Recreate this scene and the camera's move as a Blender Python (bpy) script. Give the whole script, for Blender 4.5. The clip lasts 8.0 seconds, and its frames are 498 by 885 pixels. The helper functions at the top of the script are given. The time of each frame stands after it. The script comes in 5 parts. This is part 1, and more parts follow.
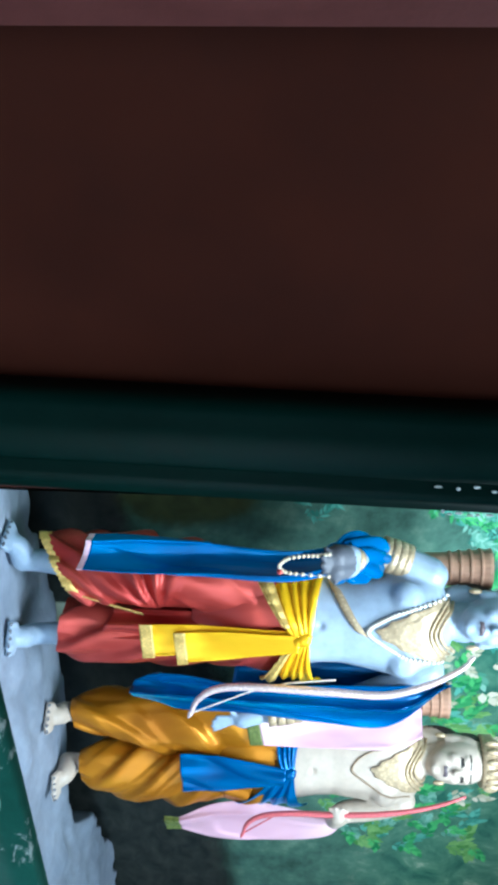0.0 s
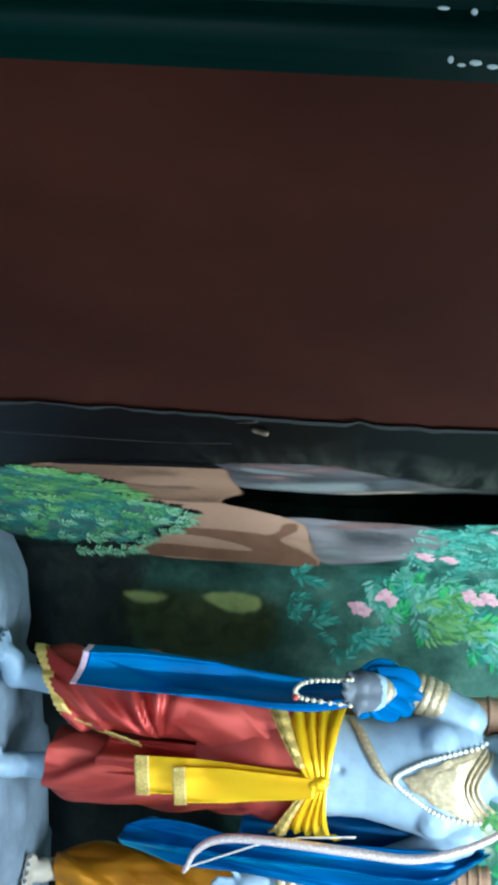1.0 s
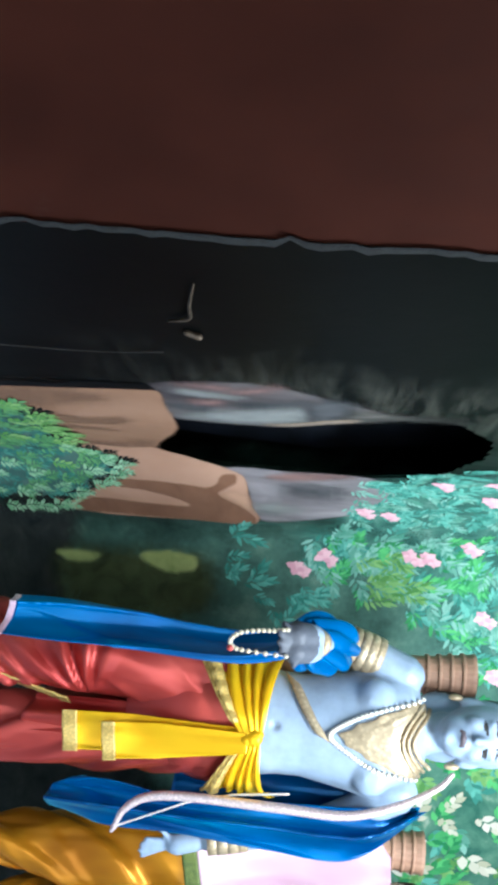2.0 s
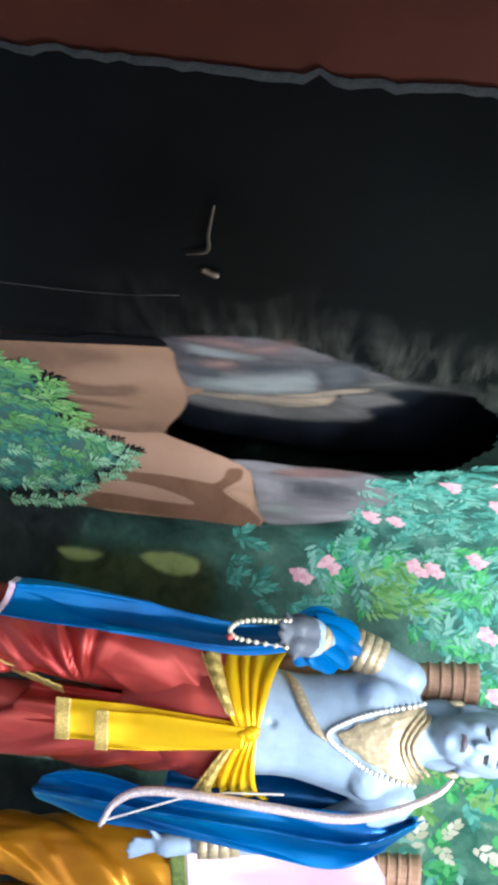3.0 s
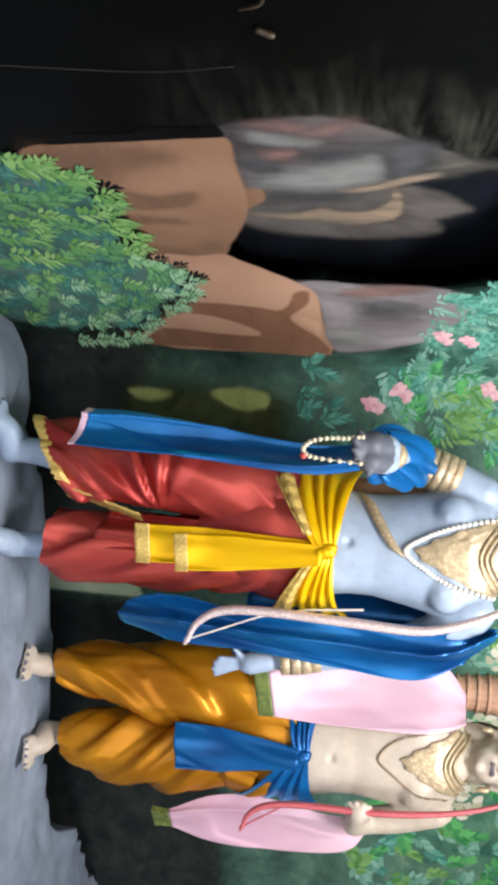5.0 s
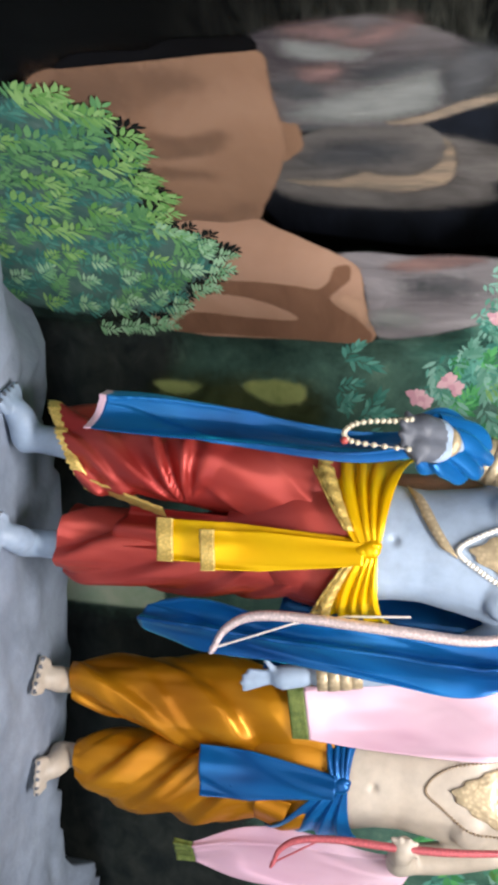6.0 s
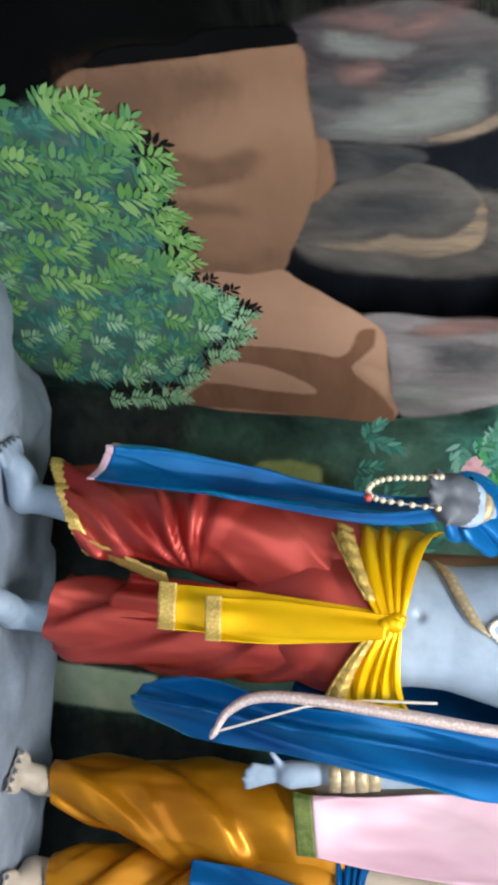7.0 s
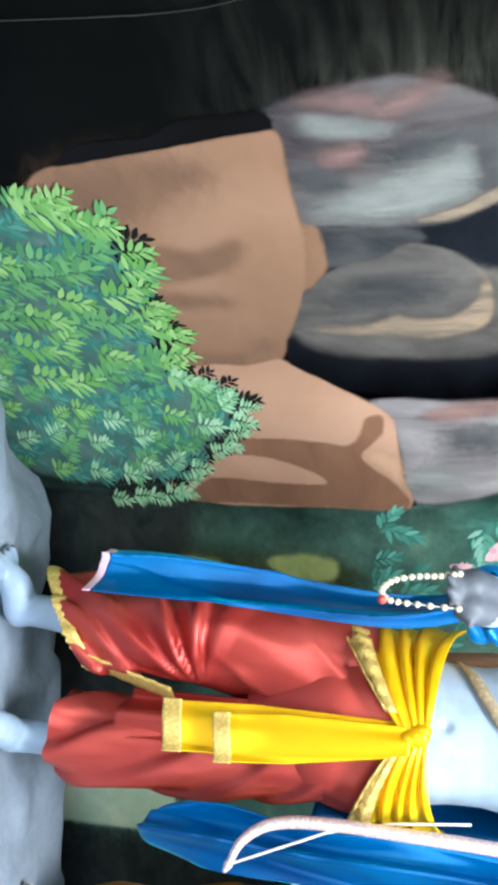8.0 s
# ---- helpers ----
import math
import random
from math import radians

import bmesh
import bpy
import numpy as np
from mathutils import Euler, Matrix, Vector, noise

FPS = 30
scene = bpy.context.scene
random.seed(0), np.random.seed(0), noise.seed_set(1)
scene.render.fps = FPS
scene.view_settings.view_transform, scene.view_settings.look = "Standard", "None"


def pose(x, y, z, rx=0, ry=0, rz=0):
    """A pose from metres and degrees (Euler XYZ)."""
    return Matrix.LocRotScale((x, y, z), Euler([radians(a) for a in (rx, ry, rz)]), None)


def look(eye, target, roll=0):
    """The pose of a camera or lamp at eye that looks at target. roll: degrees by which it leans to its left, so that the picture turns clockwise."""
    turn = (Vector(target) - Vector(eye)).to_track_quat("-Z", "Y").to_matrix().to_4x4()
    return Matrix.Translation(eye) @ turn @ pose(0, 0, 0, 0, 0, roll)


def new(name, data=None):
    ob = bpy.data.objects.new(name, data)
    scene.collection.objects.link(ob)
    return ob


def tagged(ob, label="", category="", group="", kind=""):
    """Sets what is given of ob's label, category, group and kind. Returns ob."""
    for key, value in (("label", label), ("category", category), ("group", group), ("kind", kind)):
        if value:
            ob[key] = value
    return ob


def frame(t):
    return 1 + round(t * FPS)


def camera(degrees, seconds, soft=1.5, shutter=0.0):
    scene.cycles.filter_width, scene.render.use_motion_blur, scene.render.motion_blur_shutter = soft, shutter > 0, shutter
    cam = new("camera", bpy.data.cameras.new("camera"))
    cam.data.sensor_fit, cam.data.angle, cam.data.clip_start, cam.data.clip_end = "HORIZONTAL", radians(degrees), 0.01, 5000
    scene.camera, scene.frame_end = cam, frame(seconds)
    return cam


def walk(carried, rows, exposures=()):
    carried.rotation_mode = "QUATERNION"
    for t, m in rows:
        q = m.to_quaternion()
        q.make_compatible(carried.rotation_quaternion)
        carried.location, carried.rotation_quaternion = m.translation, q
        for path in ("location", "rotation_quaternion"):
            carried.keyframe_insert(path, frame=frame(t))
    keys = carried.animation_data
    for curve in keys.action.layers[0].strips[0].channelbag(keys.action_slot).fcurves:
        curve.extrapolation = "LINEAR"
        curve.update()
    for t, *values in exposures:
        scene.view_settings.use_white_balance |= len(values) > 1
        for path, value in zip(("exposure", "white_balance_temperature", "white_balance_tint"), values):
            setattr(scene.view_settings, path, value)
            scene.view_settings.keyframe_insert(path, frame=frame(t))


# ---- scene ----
cam = camera(29.5, 8.0, soft=4.2)
PATH = [
    (0, (-1.766, 1.123, 0.897), (-0.616, 2.755, 0.772), 91.8),
    (0.5, (-1.56, 1.135, 0.915), (-0.678, 2.921, 0.747), 94.9),
    (1, (-1.44, 1.157, 0.948), (-0.666, 2.986, 0.715), 93.7),
    (1.5, (-1.377, 1.186, 0.967), (-0.561, 3.006, 0.833), 93.5),
    (3, (-1.114, 1.111, 0.978), (-0.467, 2.998, 0.837), 96.8),
    (3.5, (-1.099, 1.093, 0.995), (-0.467, 2.987, 0.877), 95.3),
    (4, (-1.053, 1.069, 1.012), (-0.292, 2.908, 0.814), 95.2),
    (4.5, (-1.025, 1.058, 1.001), (-0.138, 2.834, 0.756), 95.2),
    (6, (-0.76, 1.247, 0.971), (0.057, 3.041, 0.632), 95.1),
    (6.5, (-0.625, 1.296, 0.955), (0.055, 3.14, 0.582), 95.6),
    (7, (-0.496, 1.301, 0.934), (-0.005, 3.204, 0.563), 95.7),
    (7.5, (-0.502, 1.352, 0.936), (-0.207, 3.274, 0.468), 92.2),
    (8, (-0.518, 1.431, 0.962), (-0.181, 3.353, 0.52), 92.2),
]
EXPOSURE = [(0, 0.4, 5400, -1), (1.0, 0.15, 5300, -8), (1.6, 0.32, 5600, 0), (3, 0.27, 5950, 8), (4.5, 0.1, 6750, 14), (6.2, 0.0, 6900, 15), (6.6, -0.05, 6850, 14), (7.0, -0.1, 6700, 9), (7.5, 0.55, 6250, 6), (8, 0.76, 6200, 5)]
walk(cam, [(t, look(eye, target, roll)) for t, eye, target, roll in PATH], EXPOSURE)
SKY, KEY_POWER = 0.34, 84.0

# ---- world and light ----
w = bpy.data.worlds.new("verandah_sky")
scene.world = w
w.use_nodes = True
bg = w.node_tree.nodes["Background"]
sky = w.node_tree.nodes.new("ShaderNodeTexSky")
sky.sky_type = "NISHITA"
sky.sun_disc = False
sky.sun_elevation, sky.sun_rotation = radians(42), radians(200)
w.node_tree.links.new(sky.outputs[0], bg.inputs[0])
bg.inputs[1].default_value = SKY


def area_lamp(name, m, power, size_x, size_y, color):
    d = bpy.data.lights.new(name, "AREA")
    d.shape, d.size, d.size_y, d.energy, d.color = "RECTANGLE", size_x, size_y, power, color
    ob = new(name, d)
    ob.matrix_world = m
    return ob


# added key lamp, unseen under the niche's ceiling, behind its front beam
area_lamp("added_key_light", look((0.25, 1.95, 2.36), (0.3, 3.3, 0.7)), KEY_POWER, 1.7, 0.25, (0.93, 0.97, 1.0))


# ---- materials ----
def nodes_of(name):
    m = bpy.data.materials.new(name)
    m.use_nodes = True
    t = m.node_tree
    return m, t, t.nodes["Principled BSDF"]


def ramp(t, src, stops):
    r = t.nodes.new("ShaderNodeValToRGB")
    e = r.color_ramp.elements
    while len(e) < len(stops):
        e.new(0.5)
    for k, (p, c) in enumerate(stops):
        e[k].position, e[k].color = p, (*c, 1)
    t.links.new(src, r.inputs[0])
    return r.outputs[0]


def noise_of(t, vec, scale, detail=5.0, rough=0.6, distort=0.0):
    n = t.nodes.new("ShaderNodeTexNoise")
    n.inputs["Scale"].default_value, n.inputs["Detail"].default_value = scale, detail
    n.inputs["Roughness"].default_value, n.inputs["Distortion"].default_value = rough, distort
    t.links.new(vec, n.inputs["Vector"])
    return n.outputs[0]


def coords(t, kind="Object", scale=(1, 1, 1)):
    tc, mp = t.nodes.new("ShaderNodeTexCoord"), t.nodes.new("ShaderNodeMapping")
    mp.inputs["Scale"].default_value = scale
    t.links.new(tc.outputs[kind], mp.inputs[0])
    return mp.outputs[0]


def mixed(t, fac, a, b, mode="MIX"):
    n = t.nodes.new("ShaderNodeMix")
    n.data_type, n.blend_type = "RGBA", mode
    for sock, v in ((n.inputs[0], fac), (n.inputs[6], a), (n.inputs[7], b)):
        if isinstance(v, (int, float)):
            sock.default_value = v
        elif isinstance(v, tuple):
            sock.default_value = (*v, 1)
        else:
            t.links.new(v, sock)
    return n.outputs[2]


def bump(t, b, src, strength, dist):
    n = t.nodes.new("ShaderNodeBump")
    n.inputs["Strength"].default_value, n.inputs["Distance"].default_value = strength, dist
    t.links.new(src, n.inputs["Height"])
    t.links.new(n.outputs[0], b.inputs["Normal"])


def surface(name, dark, light, rough=0.6, metal=0.0, coarse=4.0, fine=60.0, relief=0.15, depth=0.004,
            kind="Object", scale=(1, 1, 1), spots=None, coat=0.0, sheen=0.0, spec=0.4):
    """A painted, cast or woven surface: two scales of colour, fine relief and optional stains."""
    m, t, b = nodes_of(name)
    v = coords(t, kind, scale)
    big, small = noise_of(t, v, coarse, 4), noise_of(t, v, fine, 3)
    col = ramp(t, big, [(0.3, dark), (0.7, light)])
    grain = ramp(t, small, [(0.25, (0.86, 0.86, 0.86)), (0.75, (1.08, 1.08, 1.08))])
    col = mixed(t, 1.0, col, grain, "MULTIPLY")
    if spots:
        c, size, amount = spots
        s = ramp(t, noise_of(t, v, size, 6, 0.7), [(amount, (0, 0, 0)), (amount + 0.06, (1, 1, 1))])
        col = mixed(t, s, col, c)
    t.links.new(col, b.inputs["Base Color"])
    r = ramp(t, small, [(0.2, (rough * 0.85,) * 3), (0.8, (min(1, rough * 1.15),) * 3)])
    t.links.new(r, b.inputs["Roughness"])
    b.inputs["Metallic"].default_value = metal
    b.inputs["Specular IOR Level"].default_value = spec
    b.inputs["Coat Weight"].default_value = coat
    b.inputs["Coat Roughness"].default_value = 0.15
    b.inputs["Sheen Weight"].default_value = sheen
    bump(t, b, small, relief, depth)
    return m


def satin(name, deep, lit, metal=0.42, rough=0.27, sheen_tint=None):
    """Polyester satin: a glossy weave with creases finer than the folds of the mesh."""
    m, t, b = nodes_of(name)
    v = coords(t, "Object", (1, 1, 0.45))
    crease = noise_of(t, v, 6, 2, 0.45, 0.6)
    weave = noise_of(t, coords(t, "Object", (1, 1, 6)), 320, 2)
    # crease shade and satin gleam are put into the colour, deep to lit
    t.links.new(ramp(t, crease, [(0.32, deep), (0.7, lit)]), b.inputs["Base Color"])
    b.inputs["Roughness"].default_value = rough
    b.inputs["Specular IOR Level"].default_value = 0.9
    b.inputs["Specular Tint"].default_value = (*[min(1, 0.35 + c) for c in lit], 1)
    b.inputs["Metallic"].default_value = metal
    if sheen_tint:
        # a tinted sheen at a slant, for the satin's coloured highlights
        b.inputs["Sheen Weight"].default_value, b.inputs["Sheen Roughness"].default_value = 0.55, 0.3
        b.inputs["Sheen Tint"].default_value = (*sheen_tint, 1)
    mix = t.nodes.new("ShaderNodeMath")
    mix.operation = "MULTIPLY_ADD"
    mix.inputs[1].default_value = 0.006
    t.links.new(weave, mix.inputs[0])
    t.links.new(crease, mix.inputs[2])
    bump(t, b, mix.outputs[0], 0.42, 0.035)
    return m


def chased_gold(name, light, size, strength=0.8):
    """Gilded relief: bright ridges; the hollows' shade is put in as darker colour."""
    m, t, b = nodes_of(name)
    v = coords(t)
    vo = t.nodes.new("ShaderNodeTexVoronoi")
    vo.inputs["Scale"].default_value = size
    t.links.new(v, vo.inputs["Vector"])
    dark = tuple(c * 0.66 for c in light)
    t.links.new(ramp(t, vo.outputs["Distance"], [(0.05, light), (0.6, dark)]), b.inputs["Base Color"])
    b.inputs["Metallic"].default_value, b.inputs["Roughness"].default_value = 0.3, 0.4
    inv = t.nodes.new("ShaderNodeMath")
    inv.operation = "SUBTRACT"
    inv.inputs[0].default_value = 1.0
    t.links.new(vo.outputs["Distance"], inv.inputs[1])
    bump(t, b, inv.outputs[0], strength, 0.0011)
    return m


def mural_wall(name):
    """Mural ground: black cave wall with grey wisps turning to mottled dark green, in wall metres."""
    m, t, b = nodes_of(name)
    v = coords(t, "UV")
    sep = t.nodes.new("ShaderNodeSeparateXYZ")
    t.links.new(v, sep.inputs[0])
    wob = noise_of(t, v, 3.0, 4)
    along = t.nodes.new("ShaderNodeMath")
    along.operation = "MULTIPLY_ADD"
    along.inputs[1].default_value = 0.5
    t.links.new(wob, along.inputs[0])
    t.links.new(sep.outputs[0], along.inputs[2])
    black = ramp(t, noise_of(t, v, 2.2, 5), [(0.3, (0.0012, 0.0013, 0.0013)), (0.75, (0.004, 0.0046, 0.0042))])
    green = ramp(t, noise_of(t, v, 5.5, 6, 0.7), [(0.3, (0.03, 0.07, 0.056)), (0.55, (0.085, 0.17, 0.13)), (0.75, (0.19, 0.3, 0.22))])
    scaled = t.nodes.new("ShaderNodeMath")
    scaled.operation = "DIVIDE"
    scaled.inputs[1].default_value = 6.0
    t.links.new(along.outputs[0], scaled.inputs[0])
    k1 = ramp(t, scaled.outputs[0], [(2.38 / 6, (0, 0, 0)), (2.6 / 6, (1, 1, 1))])
    col = mixed(t, k1, black, green)
    # paler, hazier paint high on the far part of the back wall
    up = t.nodes.new("ShaderNodeMapRange")
    up.inputs[1].default_value, up.inputs[2].default_value = 1.0, 1.5
    t.links.new(sep.outputs[1], up.inputs[0])
    far = ramp(t, scaled.outputs[0], [(2.9 / 6, (0, 0, 0)), (3.5 / 6, (1, 1, 1))])
    pale = ramp(t, noise_of(t, v, 7.0, 5, 0.65, 0.6), [(0.35, (0.03, 0.11, 0.08)), (0.58, (0.1, 0.22, 0.15)), (0.75, (0.4, 0.46, 0.36))])
    both = mixed(t, 1.0, far, up.outputs[0], "MULTIPLY")
    col = mixed(t, both, col, pale)
    # soft grey-olive wisps on the black part
    wv = coords(t, "UV", (2.2, 11.0, 1))
    wisp = ramp(t, noise_of(t, wv, 2.4, 5, 0.6, 0.5), [(0.4, (0, 0, 0)), (0.75, (0.42, 0.42, 0.42))])
    where = ramp(t, scaled.outputs[0], [(0.98 / 6, (0, 0, 0)), (1.2 / 6, (0.9, 0.9, 0.9)), (1.4 / 6, (0.8, 0.8, 0.8)), (1.6 / 6, (0, 0, 0))])
    high = t.nodes.new("ShaderNodeMapRange")
    high.inputs[1].default_value, high.inputs[2].default_value = 0.55, 0.95
    t.links.new(sep.outputs[1], high.inputs[0])
    where = mixed(t, 1.0, where, high.outputs[0], "MULTIPLY")
    col = mixed(t, mixed(t, 1.0, wisp, where, "MULTIPLY"), col, (0.15, 0.15, 0.12))
    t.links.new(col, b.inputs["Base Color"])
    b.inputs["Roughness"].default_value = 0.45
    b.inputs["Specular IOR Level"].default_value = 0.03
    bump(t, b, noise_of(t, v, 20, 4), 0.12, 0.004)
    return m


def brushed(name, stops, stretch=(3, 3, 1), size=2.5, rough=0.5):
    """Mural paint laid on with long strokes, in wall metres."""
    m, t, b = nodes_of(name)
    v = coords(t, "UV", stretch)
    t.links.new(ramp(t, noise_of(t, v, size, 5, 0.55, 0.5), stops), b.inputs["Base Color"])
    b.inputs["Roughness"].default_value = max(rough, 0.55)
    b.inputs["Specular IOR Level"].default_value = 0.03
    bump(t, b, noise_of(t, coords(t, "UV"), 25, 3), 0.08, 0.003)
    # the stroke thins out at its edge, where the brush ran dry
    at, clear, mx = t.nodes.new("ShaderNodeAttribute"), t.nodes.new("ShaderNodeBsdfTransparent"), t.nodes.new("ShaderNodeMixShader")
    at.attribute_name = "fade"
    up, speck = t.nodes.new("ShaderNodeMath"), t.nodes.new("ShaderNodeMath")
    up.operation = speck.operation = "MULTIPLY_ADD"
    up.inputs[1].default_value, speck.inputs[1].default_value = 0.5, 2.0
    t.links.new(noise_of(t, coords(t, "UV", (stretch[0] * 2, stretch[1] * 2, 1)), 9, 4, 0.6, 0.5), up.inputs[0])
    t.links.new(at.outputs["Fac"], up.inputs[2])
    t.links.new(noise_of(t, coords(t, "UV"), 800, 1), speck.inputs[0])
    t.links.new(up.outputs[0], speck.inputs[2])
    soft_edge = t.nodes.new("ShaderNodeMapRange")
    soft_edge.inputs[1].default_value, soft_edge.inputs[2].default_value = 1.7, 1.8
    t.links.new(speck.outputs[0], soft_edge.inputs[0])
    edge = soft_edge.outputs[0]
    t.links.new(edge, mx.inputs[0])
    t.links.new(clear.outputs[0], mx.inputs[1])
    t.links.new(b.outputs[0], mx.inputs[2])
    t.links.new(mx.outputs[0], t.nodes["Material Output"].inputs["Surface"])
    return m


M_MURAL = mural_wall("mural_ground")
M_ORANGE = brushed("ochre_rock_paint", [(0.25, (0.18, 0.1, 0.062)), (0.5, (0.26, 0.145, 0.09)), (0.75, (0.33, 0.195, 0.128))], (1.0, 1.6, 1), 1.8)
M_PEACH = brushed("peach_rock_paint", [(0.25, (0.32, 0.18, 0.115)), (0.5, (0.39, 0.225, 0.15)), (0.75, (0.45, 0.275, 0.19))], (1.0, 1.6, 1), 1.8)
M_ORANGE_DARK = brushed("umber_rock_paint", [(0.3, (0.16, 0.08, 0.048)), (0.7, (0.22, 0.113, 0.068))], (1, 3, 1), 4)
M_ORANGE_SOFT = brushed("brown_rock_paint", [(0.3, (0.15, 0.086, 0.056)), (0.7, (0.2, 0.112, 0.07))], (1, 3, 1), 4)
M_ORANGE_LIGHT = brushed("pale_ochre_paint", [(0.3, (0.42, 0.24, 0.15)), (0.7, (0.5, 0.31, 0.21))], (1, 3, 1), 4)
M_BLACK = brushed("black_paint", [(0.3, (0.003, 0.003, 0.003)), (0.7, (0.006, 0.006, 0.007))], (2, 2, 1), 3, 0.4)
M_NAVY = brushed("blue_black_paint", [(0.3, (0.007, 0.008, 0.0095)), (0.7, (0.015, 0.018, 0.026))], (2, 4, 1), 2, 0.4)
M_GREY = brushed("grey_rock_paint", [(0.28, (0.065, 0.058, 0.054)), (0.5, (0.11, 0.1, 0.093)), (0.78, (0.18, 0.163, 0.15))], (4, 1.6, 1), 3)
M_PALE_GREY = brushed("pale_grey_paint", [(0.3, (0.13, 0.135, 0.13)), (0.7, (0.25, 0.255, 0.24))], (5, 1.6, 1), 4)
M_ROSE = brushed("rose_brown_paint", [(0.3, (0.12, 0.08, 0.077)), (0.7, (0.24, 0.145, 0.13))], (5, 1.6, 1), 5)
M_STREAK = brushed("dim_grey_paint", [(0.35, (0.012, 0.012, 0.011)), (0.55, (0.055, 0.053, 0.047)), (0.78, (0.13, 0.12, 0.105))], (4, 1.5, 1), 4)
M_GREY_WARM = brushed("warm_grey_paint", [(0.3, (0.13, 0.11, 0.09)), (0.5, (0.25, 0.19, 0.14)), (0.75, (0.42, 0.3, 0.2))], (9, 1.6, 1), 4)
M_DIM = brushed("blue_grey_paint", [(0.3, (0.035, 0.038, 0.042)), (0.7, (0.085, 0.085, 0.088))], (4, 1.6, 1), 4)
M_MAUVE = brushed("mauve_rock_paint", [(0.28, (0.03, 0.026, 0.029)), (0.44, (0.075, 0.064, 0.066)), (0.6, (0.13, 0.118, 0.116)), (0.78, (0.21, 0.195, 0.188))], (4.5, 1.3, 1), 2.6)
M_LILAC = brushed("lilac_rock_paint", [(0.3, (0.13, 0.115, 0.12)), (0.55, (0.215, 0.195, 0.2)), (0.75, (0.32, 0.3, 0.3))], (4, 1.4, 1), 3)
M_BUSH_DEEP = brushed("deep_bush_paint", [(0.3, (0.035, 0.1, 0.085)), (0.5, (0.065, 0.13, 0.11)), (0.7, (0.1, 0.165, 0.145))], (1.5, 2, 1), 8)
M_OLIVE = brushed("olive_paint", [(0.3, (0.03, 0.04, 0.018)), (0.7, (0.07, 0.085, 0.035))], (2, 2, 1), 6)
M_OLIVE_LIGHT = brushed("yellow_olive_paint", [(0.3, (0.22, 0.27, 0.09)), (0.7, (0.36, 0.4, 0.15))], (2, 2, 1), 9)
M_SLATE = brushed("slate_base_paint", [(0.3, (0.012, 0.016, 0.017)), (0.7, (0.035, 0.04, 0.036))], (2, 3, 1), 5)
M_HAZE = brushed("teal_haze_paint", [(0.3, (0.02, 0.075, 0.06)), (0.55, (0.06, 0.16, 0.125)), (0.75, (0.15, 0.28, 0.22))], (2, 2, 1), 6)
M_PATCH = brushed("pale_green_distemper", [(0.3, (0.28, 0.4, 0.26)), (0.7, (0.46, 0.52, 0.4))], (2, 2, 1), 5)


def leaf_paint(name, a, b2):
    m, t, b = nodes_of(name)
    g = t.nodes.new("ShaderNodeNewGeometry")
    t.links.new(ramp(t, g.outputs["Random Per Island"], [(0.1, a), (0.9, b2)]), b.inputs["Base Color"])
    b.inputs["Roughness"].default_value = 0.6
    b.inputs["Specular IOR Level"].default_value = 0.08
    return m


M_BUSH_LIGHT = leaf_paint("yellow_green_leaf_paint", (0.12, 0.3, 0.075), (0.26, 0.45, 0.16))
M_BUSH_MID = leaf_paint("bush_green_leaf_paint", (0.07, 0.21, 0.085), (0.14, 0.33, 0.13))
M_BUSH_TEAL = leaf_paint("bush_teal_leaf_paint", (0.03, 0.14, 0.12), (0.08, 0.25, 0.19))
M_BUSH_PALE = leaf_paint("mint_leaf_paint", (0.17, 0.37, 0.19), (0.33, 0.53, 0.33))
M_BUSH_DARK = leaf_paint("leaf_shadow_paint", (0.008, 0.009, 0.008), (0.016, 0.018, 0.015))
M_LEAF_MID = leaf_paint("mid_leaf_paint", (0.03, 0.19, 0.07), (0.11, 0.42, 0.14))
M_LEAF_TEAL = leaf_paint("teal_leaf_paint", (0.04, 0.18, 0.14), (0.13, 0.38, 0.3))
M_LEAF_PALE = leaf_paint("pale_leaf_paint", (0.08, 0.24, 0.17), (0.22, 0.42, 0.34))
M_FERN = leaf_paint("fern_paint", (0.08, 0.22, 0.06), (0.2, 0.38, 0.13))
M_PETAL = leaf_paint("pink_petal_paint", (0.5, 0.2, 0.26), (0.72, 0.44, 0.48))
M_CREAM = leaf_paint("cream_blossom_paint", (0.4, 0.4, 0.28), (0.62, 0.6, 0.5))

M_FLOOR = surface("whitewashed_cement", (0.175, 0.21, 0.27), (0.31, 0.355, 0.435), 0.8, coarse=3, fine=22, relief=0.35, depth=0.012,
                  spots=((0.16, 0.19, 0.22), 7, 0.68))
M_BROWN = surface("red_oxide_wall_paint", (0.032, 0.0085, 0.005), (0.062, 0.017, 0.010), 0.75, coarse=2.6, fine=20, relief=0.12, depth=0.006,
                  spots=((0.05, 0.02, 0.014), 3.0, 0.66), spec=0.05)
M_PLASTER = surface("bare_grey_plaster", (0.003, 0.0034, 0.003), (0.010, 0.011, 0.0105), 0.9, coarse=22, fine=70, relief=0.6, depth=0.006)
M_PINK_TRIM = surface("dusty_pink_moulding_paint", (0.095, 0.028, 0.025), (0.135, 0.045, 0.04), 0.6, spec=0.1)
M_GREEN = surface("dark_green_enamel", (0.0012, 0.011, 0.0085), (0.003, 0.021, 0.016), 0.45, coarse=3, fine=90, relief=0.1, depth=0.002,
                  spec=0.07, spots=((0.32, 0.4, 0.38), 26, 0.74))
